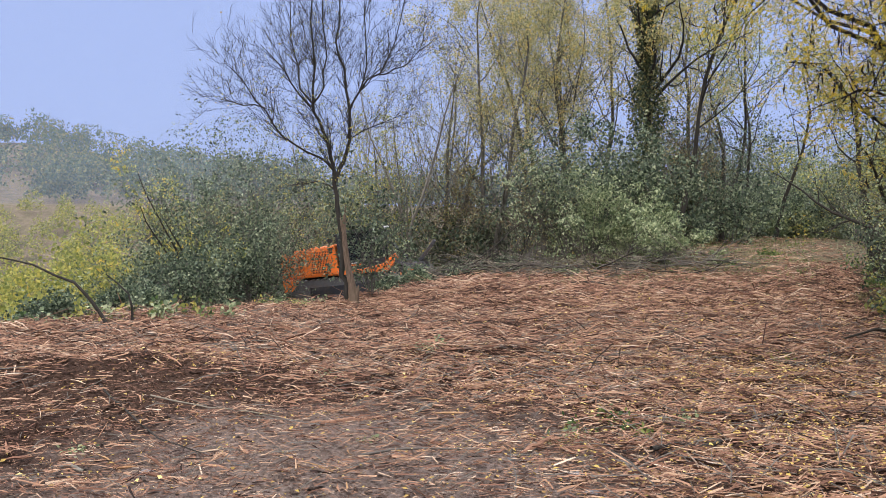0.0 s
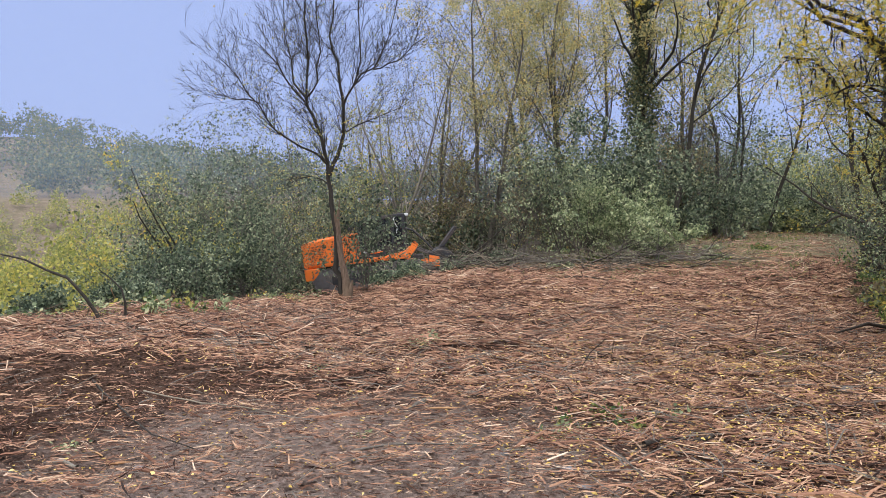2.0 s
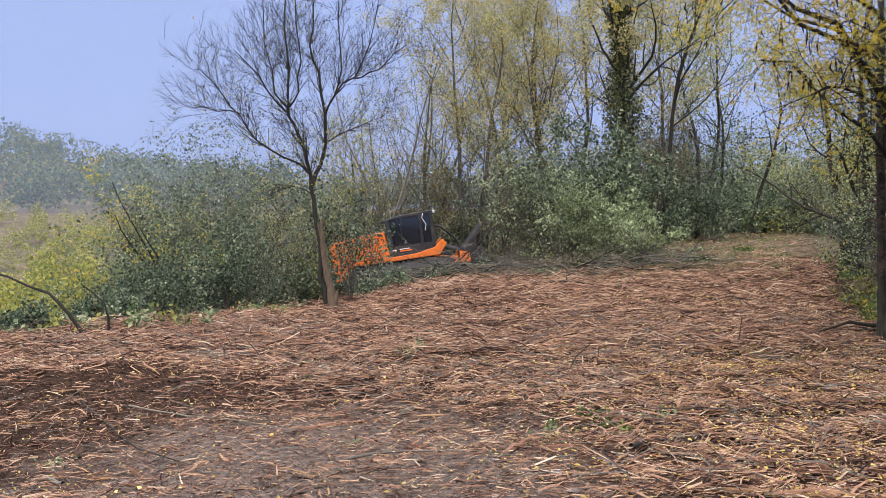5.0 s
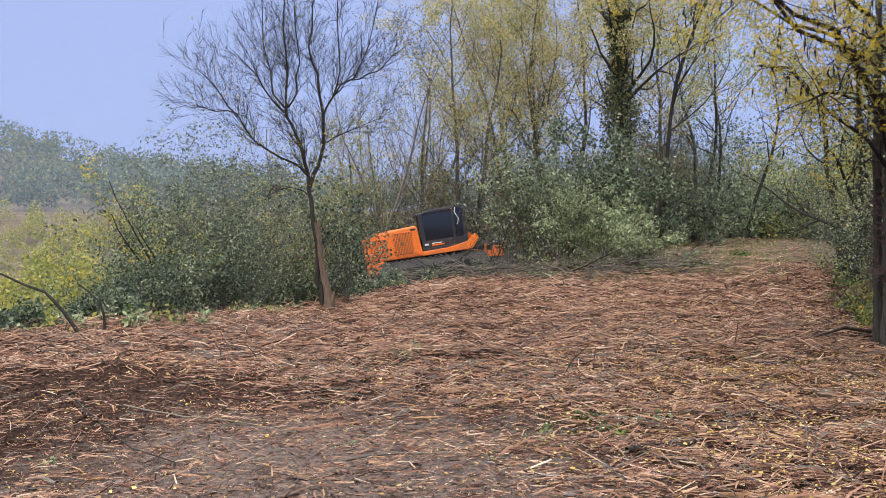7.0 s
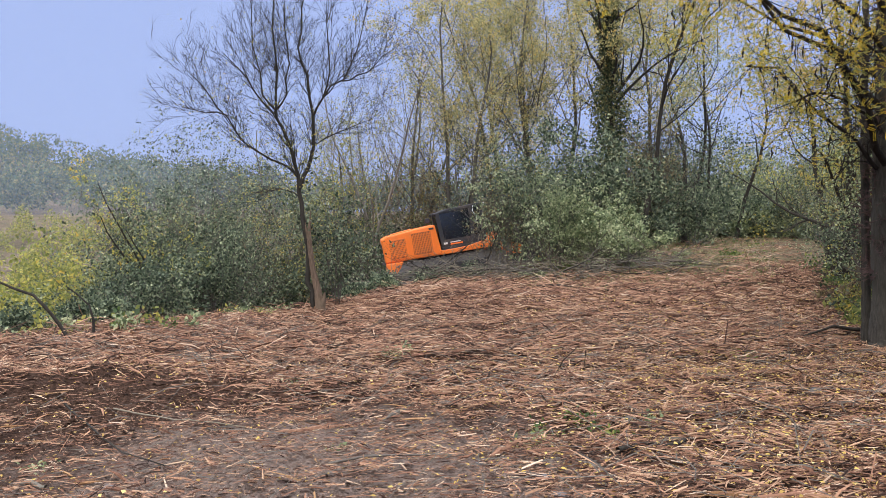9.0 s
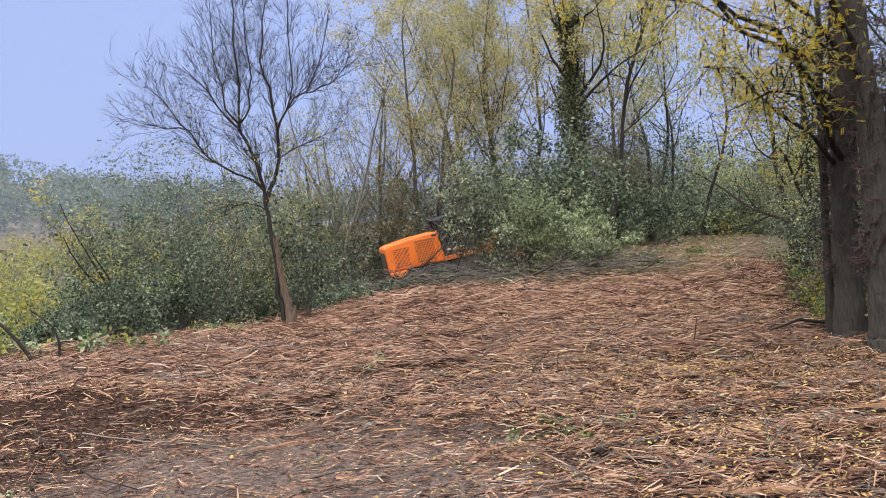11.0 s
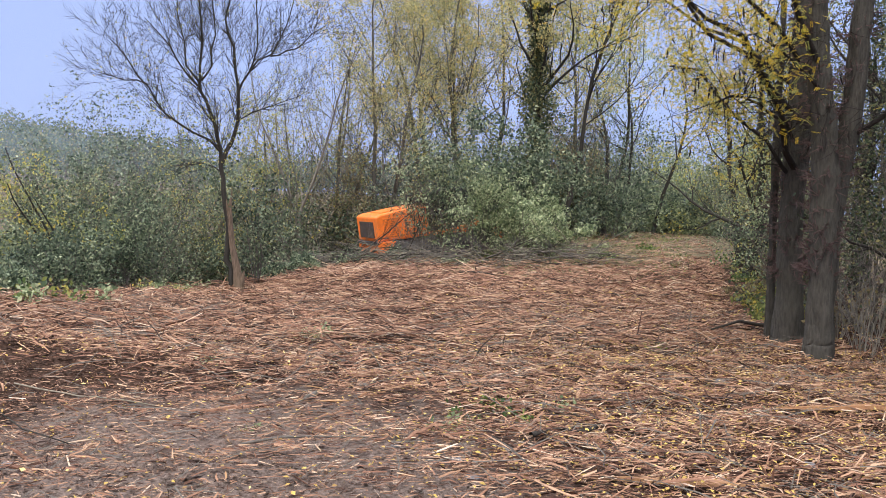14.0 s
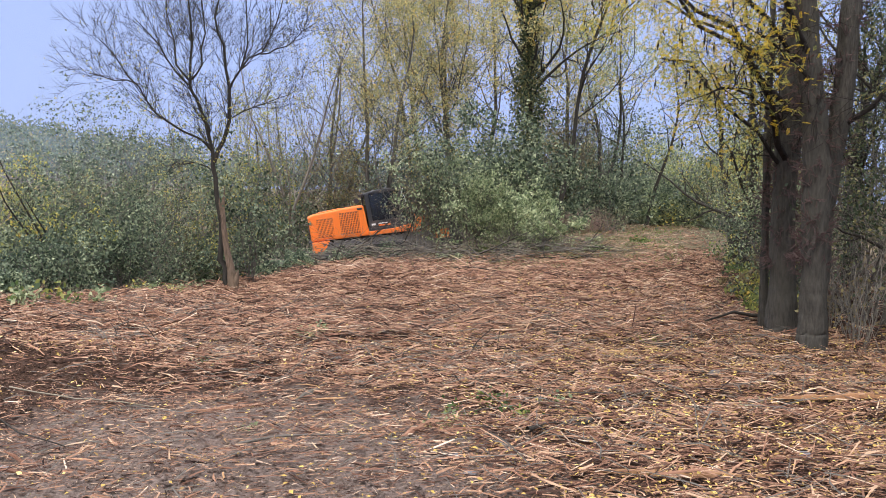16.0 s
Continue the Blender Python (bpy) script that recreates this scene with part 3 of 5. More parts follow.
for i, (x, y, h) in enumerate([(8.3, 9.6, 7.5), (10.2, 11.6, 8.0), (8.0, 7.0, 7.5), (11.5, 8.5, 8.0), (9.8, 14.5, 7.5), (12.5, 15.0, 8.5), (8.7, 16.8, 6.0), (10.0, 19.8, 6.0)]):
    tree("trackside_tree", "dense leafy tree beside the track", "tree", x, y, 560 + i, h, 0.11, LEAF_OLIVE if i > 5 else LEAF_IVY, 12, 0.036, (0, 0), 2, 0.1, (4, 4, 4), bark=BARK_DARK, cloud=0.15, group="trees beside the track")
END = [(12.5, 42, 5.6, 5), (15.5, 43, 6.2, 5), (18.5, 44, 5.4, 5), (20.5, 39, 5.4, 5), (18.0, 36, 4.4, 5), (10, 42, 4.4, 5), (22, 47, 6.2, 6), (14, 48, 6.2, 6), (18, 50, 6.6, 6)]
for i, (x, y, h, w) in enumerate(END):
    shrub("far_thicket", "dusty green thicket where the track ends", "shrub", x, y, 220 + i, h, w, (LEAF_DARK, LEAF_DARK, LEAF_GREY)[i % 3], 3, 0.085, 12, (5, 6), group="thicket at the end of the track", cloud=0.22, stem_r=0.035)


def honey_locust():
    """Two thorny stems at the trackside with yellow sprays hanging over the clearing."""
    rng = random.Random(9)
    ob = thing("honey_locust", "thorny dark honey locust with yellow hanging sprays", "tree", 5.15, 8.45, 0.0)
    trunks = [
        ([(0.16, 0, -0.2), (0.16, 0, 0.12), (0.16, 0, 0.45), (0.15, 0, 1.0), (0.15, 0.02, 1.5), (0.15, 0.04, 2.15), (0.08, 0.05, 2.8), (0.03, 0.1, 3.4), (0.0, 0.15, 4.1), (0.0, 0.2, 7.5)], [0.185, 0.165, 0.148, 0.138, 0.14, 0.145, 0.132, 0.125, 0.115, 0.05]),
        ([(0.31, 0.16, -0.2), (0.30, 0.16, 0.5), (0.29, 0.14, 1.2), (0.31, 0.12, 1.8), (0.39, 0.1, 2.4), (0.48, 0.1, 3.1), (0.49, 0.1, 3.8), (0.54, 0.1, 4.4), (0.6, 0, 7.0)], [0.14, 0.115, 0.11, 0.11, 0.115, 0.11, 0.105, 0.10, 0.04]),
        ([(0.63, 1.45, -0.2), (0.63, 1.45, 0.1), (0.61, 1.45, 0.7), (0.58, 1.45, 1.45), (0.58, 1.45, 2.2), (0.60, 1.45, 2.95), (0.61, 1.45, 3.7), (0.58, 1.45, 4.5), (0.4, 1.5, 7.2)], [0.25, 0.20, 0.17, 0.155, 0.145, 0.14, 0.135, 0.12, 0.05]),
        ([(0.66, 1.95, -0.2), (0.63, 1.95, 0.6), (0.60, 1.95, 1.8), (0.58, 1.95, 3.4), (0.6, 2.0, 6.0)], [0.07, 0.055, 0.048, 0.04, 0.03]),
    ]
    stems = []
    for pts, radii in trunks:
        wood = Wood()
        fine_pts, fine_r = [], []
        pts = [Vector(p) for p in pts]
        for i in range(len(pts) - 1):
            steps = 4 if pts[i].z > 4.2 else 12
            for k in range(steps):
                f = k / steps
                fine_pts.append(pts[i].lerp(pts[i + 1], f) + rvec(rng, 0.003))
                fine_r.append((radii[i] * (1 - f) + radii[i + 1] * f) * rng.uniform(0.997, 1.003))
        wood.tube(fine_pts, fine_r, 34)
        # deep upright fissures and plates in the bark
        for i, v in enumerate(wood.v):
            mid = fine_pts[i // 34]
            out = v - mid
            w = math.atan2(out.y, out.x)
            q = Vector((math.cos(w) * 3.2, math.sin(w) * 3.2, v.z * 1.6 + pts[0].x * 9))
            crack = abs(noise.noise(q)) * 1.6 + 0.5 * abs(noise.noise(q * 2.3)) - 0.45
            wood.v[i] = v + out.normalized() * (0.022 * crack + 0.02 * noise.noise(Vector((v.x * 5, v.y * 5, v.z * 2.2))))
        stems.append((fine_pts, fine_r))
        wood.make("trunk", BARK_FISSURED, ob)
    # branched thorns in clusters
    for k, (pts, radii) in enumerate(stems):
        for _ in range((110, 60, 130, 40)[k]):
            i = rng.choice([j for j, p in enumerate(pts) if 0.9 < p.z < 4.4])
            w = rng.uniform(0, 2 * math.pi)
            out = Vector((math.cos(w), math.sin(w), rng.uniform(-0.3, 0.6))).normalized()
            root = pts[i] + out * radii[i] * 0.9
            thorns = Wood()
            for _ in range(rng.randint(4, 8)):
                d = (out + rvec(rng, 0.55)).normalized()
                ln = rng.uniform(0.06, 0.24)
                mid = root + d * ln * 0.55
                thorns.tube([root, mid, root + d * ln], [0.0065, 0.004, 0.001], 3)
                for _ in range(rng.randint(1, 3)):
                    e = (d + rvec(rng, 0.6)).normalized()
                    thorns.tube([mid, mid + e * ln * 0.4], [0.005, 0.001], 3)
            thorns.make("branched_thorn", THORN, ob, "branched reddish thorns")
    # limbs over the clearing
    tips = []
    limbs = [
        (0.045, [(0.58, 1.4, 2.3), (0.1, 1.0, 3.0), (-0.7, 0.5, 3.8), (-1.7, 0.3, 4.3), (-3.0, 0.1, 4.5)]),
        (0.036, [(0.6, 1.45, 3.0), (-0.2, 1.4, 3.8), (-1.2, 1.4, 4.6), (-2.4, 1.7, 5.0)]),
        (0.034, [(0.1, 0.1, 3.3), (-0.6, -0.3, 4.2), (-1.6, -0.6, 4.7), (-2.8, -0.8, 4.75)]),
        (0.028, [(0.56, 1.45, 2.2), (0.2, 1.5, 2.7), (-0.5, 1.6, 3.3), (-1.0, 2.0, 3.7)]),
        (0.03, [(0.6, 1.5, 3.4), (0.2, 2.4, 4.2), (-0.6, 3.2, 4.9), (-1.6, 4.0, 5.3)]),
        (0.03, [(0.58, 1.4, 3.7), (-0.5, 1.1, 4.5), (-2.0, 0.9, 5.0), (-3.8, 0.8, 4.8)]),
        (0.03, [(0.4, 0.1, 2.6), (0.9, -0.3, 3.3), (1.6, -0.6, 3.8)]),
        (0.02, [(0.56, 1.45, 2.7), (0.0, 1.1, 3.0), (-0.6, 0.6, 3.1), (-1.0, 0.5, 3.0)]),
        (0.02, [(0.1, 0.1, 2.9), (-0.3, 0.0, 3.4), (-0.7, -0.1, 3.6)]),
        # the upper crown, above the view, added to shade the ground below
        (0.05, [(0.0, 0.2, 5.0), (-0.8, -1.0, 6.0), (-1.5, -2.0, 6.8)]), (0.05, [(0.5, 0.1, 4.8), (1.5, -0.8, 5.6), (2.6, -1.4, 6.2)]),
        (0.05, [(0.55, 0.1, 5.4), (1.3, -1.6, 6.3), (1.8, -2.8, 6.8)]), (0.05, [(0.5, 1.5, 5.0), (1.5, 1.8, 5.8), (2.8, 2.0, 6.2)]),
        (0.05, [(0.45, 1.5, 5.8), (0.2, 2.4, 6.6), (0.0, 3.6, 7.0)]), (0.04, [(0.0, 0.2, 6.2), (-1.2, 0.4, 7.0), (-2.2, 0.6, 7.4)]),
    ]
    for radius, way in limbs:
        pts = []
        way = [Vector(p) for p in way]
        for a, b in zip(way, way[1:]):
            pts += [a, a.lerp(b, 0.5) + rvec(rng, 0.06)]
        pts.append(way[-1])
        n = len(pts) - 1
        wood = Wood()
        wood.tube(pts, [radius * (1 - 0.8 * i / n) + 0.004 for i in range(n + 1)], 6)
        for i in range(int(n * 4)):
            s = 0.15 + 0.85 * rng.random()
            at = min(n - 1, int(s * n))
            bough(wood, tips, rng, pts[at].lerp(pts[at + 1], rng.random()), rvec(rng) + Vector((-0.2, 0, 0.1)), rng.uniform(0.4, 1.0), 0.008, 1, -0.05, 0.24, (5,), 0.6, 0.8)
        wood.make("limb", BARK_BLACK, ob)
    centres = [p for p, lv in tips]
    pinnate("yellow_foliage", rng, [p for p in centres if rng.random() < 0.62 and (p.x < -0.35 or p.x > 0.9 or p.z > 4.8)], 2, 0.10, 0.12, LEAF_YELLOW, ob, "yellow feathery autumn leaves")
    pinnate("green_foliage", rng, [p for p in centres if rng.random() < 0.5 and (p.x < -0.35 or p.x > 0.8 or p.z > 4.8)], 2, 0.10, 0.12, LEAF_OLIVE, ob, "olive feathery leaves")
    shapes = []
    for k in range(4):
        pod = Wood()
        pod.tube([Vector((0, 0, 0)), Vector((rng.gauss(0, 0.02), 0, -0.07)), Vector((rng.gauss(0, 0.04), rng.gauss(0, 0.02), -0.14))], [0.004, 0.012, 0.003], 4)
        first = pod.make("seed_pod", BARK_BLACK, ob)
        first.location = rng.choice(centres)
        shapes.append(first.data)
    for p in rng.sample(centres, 200):
        pod = new("seed_pod", rng.choice(shapes))
        pod.parent, pod.location, pod.rotation_euler = ob, p, (0, 0, rng.uniform(0, 6.28))
    return ob


honey_locust()
# dry standing stems and grass in the shade behind the thorny trunks
for i, (x, y, h) in enumerate([(6.2, 8.9, 1.5), (6.6, 9.6, 1.9), (6.9, 10.6, 1.7), (6.1, 8.0, 1.0), (7.2, 9.0, 2.1), (6.6, 8.2, 1.4)]):
    shrub("dry_stems", "dry grey standing stems behind the trunks", "dead stems", x, y, 620 + i, h, 0.9, LEAF_BROWN, 1, 0.035, 14, (3,), group="dry stems behind the trunks", bark=BARK_DEAD, stem_r=0.008, level=1, bare=0.6)

# ---- valley and far hill ----
def far_wood(name, label, seed, places, height, clump, per, mat):
    r = np.random.default_rng(seed)
    cs = []
    for (x, y) in places:
        h = height * r.uniform(0.7, 1.3)
        n = per
        u = r.normal(0, 1, (n, 3))
        u /= np.linalg.norm(u, axis=1)[:, None]
        u[:, 2] = np.abs(u[:, 2]) * 1.0
        rad = r.uniform(0.55, 1.0, n)[:, None]
        c = u * rad * (h * 0.42, h * 0.42, h * 0.75)
        c += r.normal(0, h * 0.04, c.shape)
        cs.append(c + (x, y, float(land(x, y)) + h * 0.15))
    c = np.concatenate(cs)
    return leaves(name, random.Random(seed), c, 3, clump, clump * 0.5, mat, None, long=1.2, small=True)


rr = random.Random(77)
wood_places = []
while len(wood_places) < 420:
    x, y = rr.uniform(-220, 90), rr.uniform(160, 275)
    wood_places.append((x, y))
tagged(far_wood("hill_forest", "", 78, wood_places, 10.5, 0.55, 130, LEAF_FAR), "mixed autumn woodland on the far hill", "forest", kind="stuff")
valley = [(rr.uniform(-85, -16), rr.uniform(48, 138)) for _ in range(250)]
tagged(far_wood("valley_scrub", "", 79, valley, 4.2, 0.22, 110, LEAF_MEADOW), "yellow-green scrub in the valley", "scrub", kind="stuff")
for i, (x, y, h, w, leaf) in enumerate([(-13.0, 23, 3.6, 3.2, LEAF_MEADOW), (-11.2, 25.5, 3.8, 3.2, LEAF_OLIVE), (-15.5, 26, 4.2, 4, LEAF_MEADOW), (-18, 30, 5.2, 4.5, LEAF_MEADOW), (-13.5, 30, 5.2, 4.2, LEAF_MEADOW), (-21, 35, 6.2, 5, LEAF_OLIVE), (-16.5, 36, 6.4, 5, LEAF_MEADOW), (-20, 41, 7.2, 5.5, LEAF_MEADOW), (-25, 42, 7, 6, LEAF_MEADOW), (-13.5, 38, 7.4, 5, LEAF_OLIVE), (-11.5, 20.5, 2.2, 2.6, LEAF_OLIVE), (-13.8, 19.6, 2.4, 2.8, LEAF_MEADOW), (-23, 32, 5.4, 5, LEAF_MEADOW)]):
    shrub("slope_shrub", "yellow-green scrubby shrub on the valley side", "shrub", x, y, 250 + i, h, w, leaf, 5, 0.065 + 0.001 * y, 10, (5, 5), group="scrub on the valley side", cloud=0.22)
tree("young_tree", "young spreading tree with thin yellow-green leaves", "tree", -6.4, 18.6, 280, 4.3, 0.034, LEAF_OLIVE, 2, 0.045, (-0.3, 0), 3, 0.2, (4, 4, 4), bark=BARK_DARK, cloud=0.12)


def chips(n, seed, x0, x1, y0, y1, size, turn=0.5):
    """Wood splinters lying on the ground: positions, then wedge-ended slivers."""
    r = np.random.default_rng(seed)
    x, y = r.uniform(x0, x1, n), r.uniform(y0, y1, n)
    s = (x + 5.4) * -0.845 + (y - 10.9) * 0.535
    dens = np.where(s > 1.2, 0.05, 1.0) * np.where((x > 6.3 + 0.42 * np.clip(y - 12, 0, 40)) & (y > 9), 0.12, 1.0)
    front = smooth(6.6, 5.2, y) * smooth(1.6, 0.3, x)
    heap = np.exp(-(((x + 3.2) / 1.9) ** 2 + ((y - 7.1) / 1.2) ** 2))
    dens = dens * (1 - 0.3 * front) * (1 - 0.85 * heap) * (0.22 + 0.78 * smooth(22.5, 18.0, y + 0.5 * np.sin(x * 1.7)))
    dens = dens * ((x > -0.66 * y - 0.4) & (x < 0.78 * y + 0.4))
    keep = r.random(n) < dens
    x, y = x[keep], y[keep]
    return x, y


def chip_boxes(x, y, seed, size, turn, slim=1.0):
    r = np.random.default_rng(seed)
    n = len(x)
    # the shreds lie in loose heaps, thicker here and thinner there
    pile = np.array([max(0.0, noise.noise(Vector((a * 1.1, b * 1.9, 4.0))) + 0.5 * noise.noise(Vector((a * 3.1, b * 4.6, 9.0))) + 0.12) for a, b in zip(x, y)])
    z = np.array([ground_z(a, b) for a, b in zip(x, y)]) + pile * r.uniform(0, 0.16, n) * np.clip(size / 0.09, 0.8, 1.5)
    ln = np.minimum(size * np.exp(r.normal(0, 0.62, n)), 4.2 * size) * 0.5
    ln = ln * (1 - 0.5 * smooth(8.0, 6.0, y) * smooth(1.2, 0.0, x))
    wd = np.clip(ln * r.uniform(0.06, 0.19, n), 0.0028, 0.0088 + 0.02 * max(0.0, size - 0.085)) * slim
    th = wd * r.uniform(0.4, 0.9, n)
    yaw = r.normal(0.08, turn, n)
    lost = r.random(n) < np.where(x < -0.5, 0.45, 0.2)
    yaw[lost] = r.uniform(0, np.pi, lost.sum())
    pitch = r.normal(0.0, 0.17, n)
    steep = r.random(n) < 0.025
    pitch[steep] = r.normal(0, 0.5, steep.sum())
    a = np.stack([np.cos(yaw) * np.cos(pitch), np.sin(yaw) * np.cos(pitch), np.sin(pitch)], 1)
    b = np.stack([-np.sin(yaw), np.cos(yaw), r.normal(0, 0.25, n)], 1)
    c = np.cross(a, b)
    base = np.stack([x, y, z + r.uniform(0.0, 0.035, n) + np.abs(np.sin(pitch)) * ln * 0.8], 1)
    sliver = []
    for e, t in ((-1, r.uniform(0.2, 0.9, n)), (1, r.uniform(0.1, 0.7, n))):
        for sb, sc in ((-1, -0.6), (1, -0.6), (0.25, 1)):
            sliver.append(base + a * (e * ln)[:, None] + b * (sb * wd * t)[:, None] + c * (sc * th * t)[:, None])
    # strips bend in the middle and taper to torn ends
    mid = base + b * (r.normal(0, 0.12, n) * ln)[:, None] + c * (np.abs(r.normal(0, 0.12, n)) * ln)[:, None]
    ends = [base - a * ln[:, None], mid, base + a * ln[:, None]]
    tilt = r.normal(0, 0.5, n)
    across = (b * np.cos(tilt)[:, None] + c * np.sin(tilt)[:, None]) * (wd * 0.85)[:, None]
    strip = [p + across * (side * k)[:, None] for side in (-1, 1) for p, k in zip(ends, (r.uniform(0.1, 0.9, n), r.uniform(0.8, 1.2, n), r.uniform(0.05, 0.6, n)))]
    flat = r.random(n) < 0.35
    # corners in the slivers' order: faces 1-2-5-4 and 2-0-3-5
    out = [np.where(flat[:, None], f1, s1) for f1, s1 in zip([strip[2], strip[0], strip[1], strip[5], strip[3], strip[4]], sliver)]
    v = np.stack(out, 1).reshape(-1, 3)
    q = np.array([(1, 2, 5, 4), (2, 0, 3, 5)])
    f = (np.arange(n)[:, None, None] * 6 + q[None]).reshape(-1, 4)
    return v, f


# near splinters as one litter, farther ones coarser
for k, (n, x0, x1, y0, y1, size) in enumerate([(105000, -6.2, 7.2, 3.8, 9.0, 0.075), (40000, -6.2, 7.2, 3.8, 9.0, 0.03), (76000, -7.5, 10.0, 9.0, 15.5, 0.13), (36000, -5.0, 12.0, 15.5, 23.0, 0.2), (26000, 0.0, 18.0, 23.0, 39.0, 0.2)]):
    x, y = chips(n, 300 + k, x0, x1, y0, y1, size)
    v, f = chip_boxes(x, y, 310 + k, size, 0.5)
    tagged(mesh_object("wood_litter", v, f, WOOD_CHIP), "shredded reddish wood splinters covering the ground", "wood chips", kind="stuff")


# thin dark twigs and crumbs of soil
x, y = chips(5200, 320, -6.0, 6.5, 3.8, 13.0, 0.2)
v, f = chip_boxes(x, y, 321, 0.3, 1.0, 0.45)
tagged(mesh_object("twig_litter", v, f, BARK_TWIG), "thin dark twigs strewn over the ground", "twigs", kind="stuff")


def crumbs(n, seed):
    r = np.random.default_rng(seed)
    x, y = r.uniform(-5.0, 5.0, n), r.uniform(3.8, 9.5, n)
    heap = np.exp(-(((x + 3.2) / 1.8) ** 2 + ((y - 7.3) / 1.4) ** 2)) + 0.7 * np.exp(-(((x + 0.5) / 2.2) ** 2 + ((y - 4.6) / 1.0) ** 2))
    keep = r.random(n) < 0.12 + heap
    x, y = x[keep], y[keep]
    m = len(x)
    z = np.array([ground_z(p, q) for p, q in zip(x, y)])
    size = 0.0095 * np.exp(r.normal(0, 0.5, m))
    c = np.stack([x, y, z + size * 0.3], 1)
    out = []
    for d in ((1, 0, 0), (0, 1, 0), (-1, 0, 0), (0, -1, 0), (0, 0, 1)):
        out.append(c + (np.array(d) + r.normal(0, 0.3, (m, 3))) * size[:, None])
    v = np.stack(out, 1).reshape(-1, 3)
    f = (np.arange(m)[:, None, None] * 5 + np.array([(0, 1, 4), (1, 2, 4), (2, 3, 4), (3, 0, 4)])[None]).reshape(-1, 3)
    return tagged(mesh_object("soil_crumbs", v, f, GROUND), "crumbs of loose dark soil", "soil", kind="stuff")


crumbs(52000, 322)


# single larger splinters nearest the camera
def splinters():
    r = random.Random(330)
    shapes = []
    for k in range(10):
        bm = bmesh.new()
        ln, w = r.uniform(0.05, 0.15), r.uniform(0.005, 0.013)
        rings = []
        for i in range(4):
            f = i / 3
            g = (0.25, 1, 0.9, 0.1)[i] * r.uniform(0.8, 1.2)
            cy, cz = r.gauss(0, 0.006), r.gauss(0, 0.004)
            rings.append([bm.verts.new(((f - 0.5) * 2 * ln, cy + a * w * g, cz + b * w * 0.5 * g)) for a, b in ((-1, -1), (1, -1), (0.8, 1), (-0.9, 0.8))])
        for a, b in zip(rings, rings[1:]):
            for i in range(4):
                bm.faces.new((a[i], a[(i + 1) % 4], b[(i + 1) % 4], b[i]))
        bm.faces.new(rings[0][::-1])
        bm.faces.new(rings[-1])
        me = bpy.data.meshes.new("splinter")
        bm.normal_update()
        bm.to_mesh(me)
        bm.free()
        me.materials.append(WOOD_CHIP if k % 4 else WOOD_SPLIT)
        shapes.append(me)
    for _ in range(300):
        y = r.uniform(4.4, 8.5)
        x = r.uniform(-0.62 * y, 0.9 * y)
        ob = new("splinter", r.choice(shapes))
        ob.parent = ground
        ob.matrix_basis = pose(x, y, ground_z(x, y) + 0.02, r.gauss(0, 25), r.gauss(0, 9), r.gauss(5, 50))


splinters()


def stick(name, label, category, pts, r0, r1, mat, group=""):
    rng = random.Random(len(name) + int(pts[0][0] * 100))
    base = Vector(pts[0])
    ob = tagged(new(name), label, category, group)
    ob.location = base
    w = Wood()
    way = [Vector(p) - base for p in pts]
    fine_pts = []
    for a, b in zip(way, way[1:]):
        fine_pts += [a, a.lerp(b, 0.5) + rvec(rng, 0.012)]
    fine_pts.append(way[-1])
    n = len(fine_pts) - 1
    w.tube(fine_pts, [r0 + (r1 - r0) * i / n for i in range(n + 1)], 7)
    w.make("stem", mat, ob)
    return ob


def lying(*xy, lift=0.03):
    return [(x, y, ground_z(x, y) + lift) for x, y in xy]


stick("fallen_branch", "thin pale bent stick lying on soil", "branch", lying((-2.65, 6.45), (-2.2, 6.3), (-1.9, 6.05), (-1.45, 6.0), lift=0.06), 0.007, 0.004, BARK_SNAG, "fallen branches")
stick("fallen_branch", "long dark thin branch lying on soil", "branch", lying((-3.2, 6.7), (-2.7, 6.1), (-2.2, 5.5), (-1.7, 5.05), lift=0.05), 0.010, 0.004, BARK_DARK, "fallen branches")
stick("fallen_branch", "thin brown twig on bare soil", "branch", lying((-0.7, 5.15), (-0.3, 5.2), (0.2, 5.12), lift=0.04), 0.010, 0.005, BARK_TWIG, "fallen branches")
stick("fallen_branch", "thick bark-covered branch piece among shreds", "branch", lying((1.25, 5.25), (1.5, 5.36), (1.66, 5.45), (1.82, 5.58), lift=0.05), 0.022, 0.015, BARK_DARK, "fallen branches")
stick("fallen_branch", "short weathered log on soil", "branch", lying((-2.62, 4.95), (-2.5, 4.85), (-2.38, 4.76), lift=0.03), 0.016, 0.013, BARK_DEAD, "fallen branches")
stick("fallen_branch", "dark branch lying across the track", "branch", lying((5.0, 14.9), (5.4, 15.1), (5.9, 15.0), (6.3, 15.15), lift=0.07), 0.035, 0.02, BARK_DARK, "fallen branches")
stick("fallen_branch", "dark branch lying on shredded wood", "branch", lying((2.3, 17.5), (2.8, 17.6), (3.3, 17.5), lift=0.07), 0.03, 0.015, BARK_DARK, "fallen branches")
stick("fallen_branch", "dark branch lying on shredded wood", "branch", lying((1.35, 8.6), (1.7, 8.7), (2.1, 8.62), lift=0.06), 0.022, 0.012, BARK_DARK, "fallen branches")
stick("fallen_branch", "dark branch at the foot of the thorny tree", "branch", [(5.9, 10.6, 0.15), (5.4, 10.5, 0.22), (4.9, 10.3, 0.12)], 0.03, 0.012, BARK_DARK, "fallen branches")
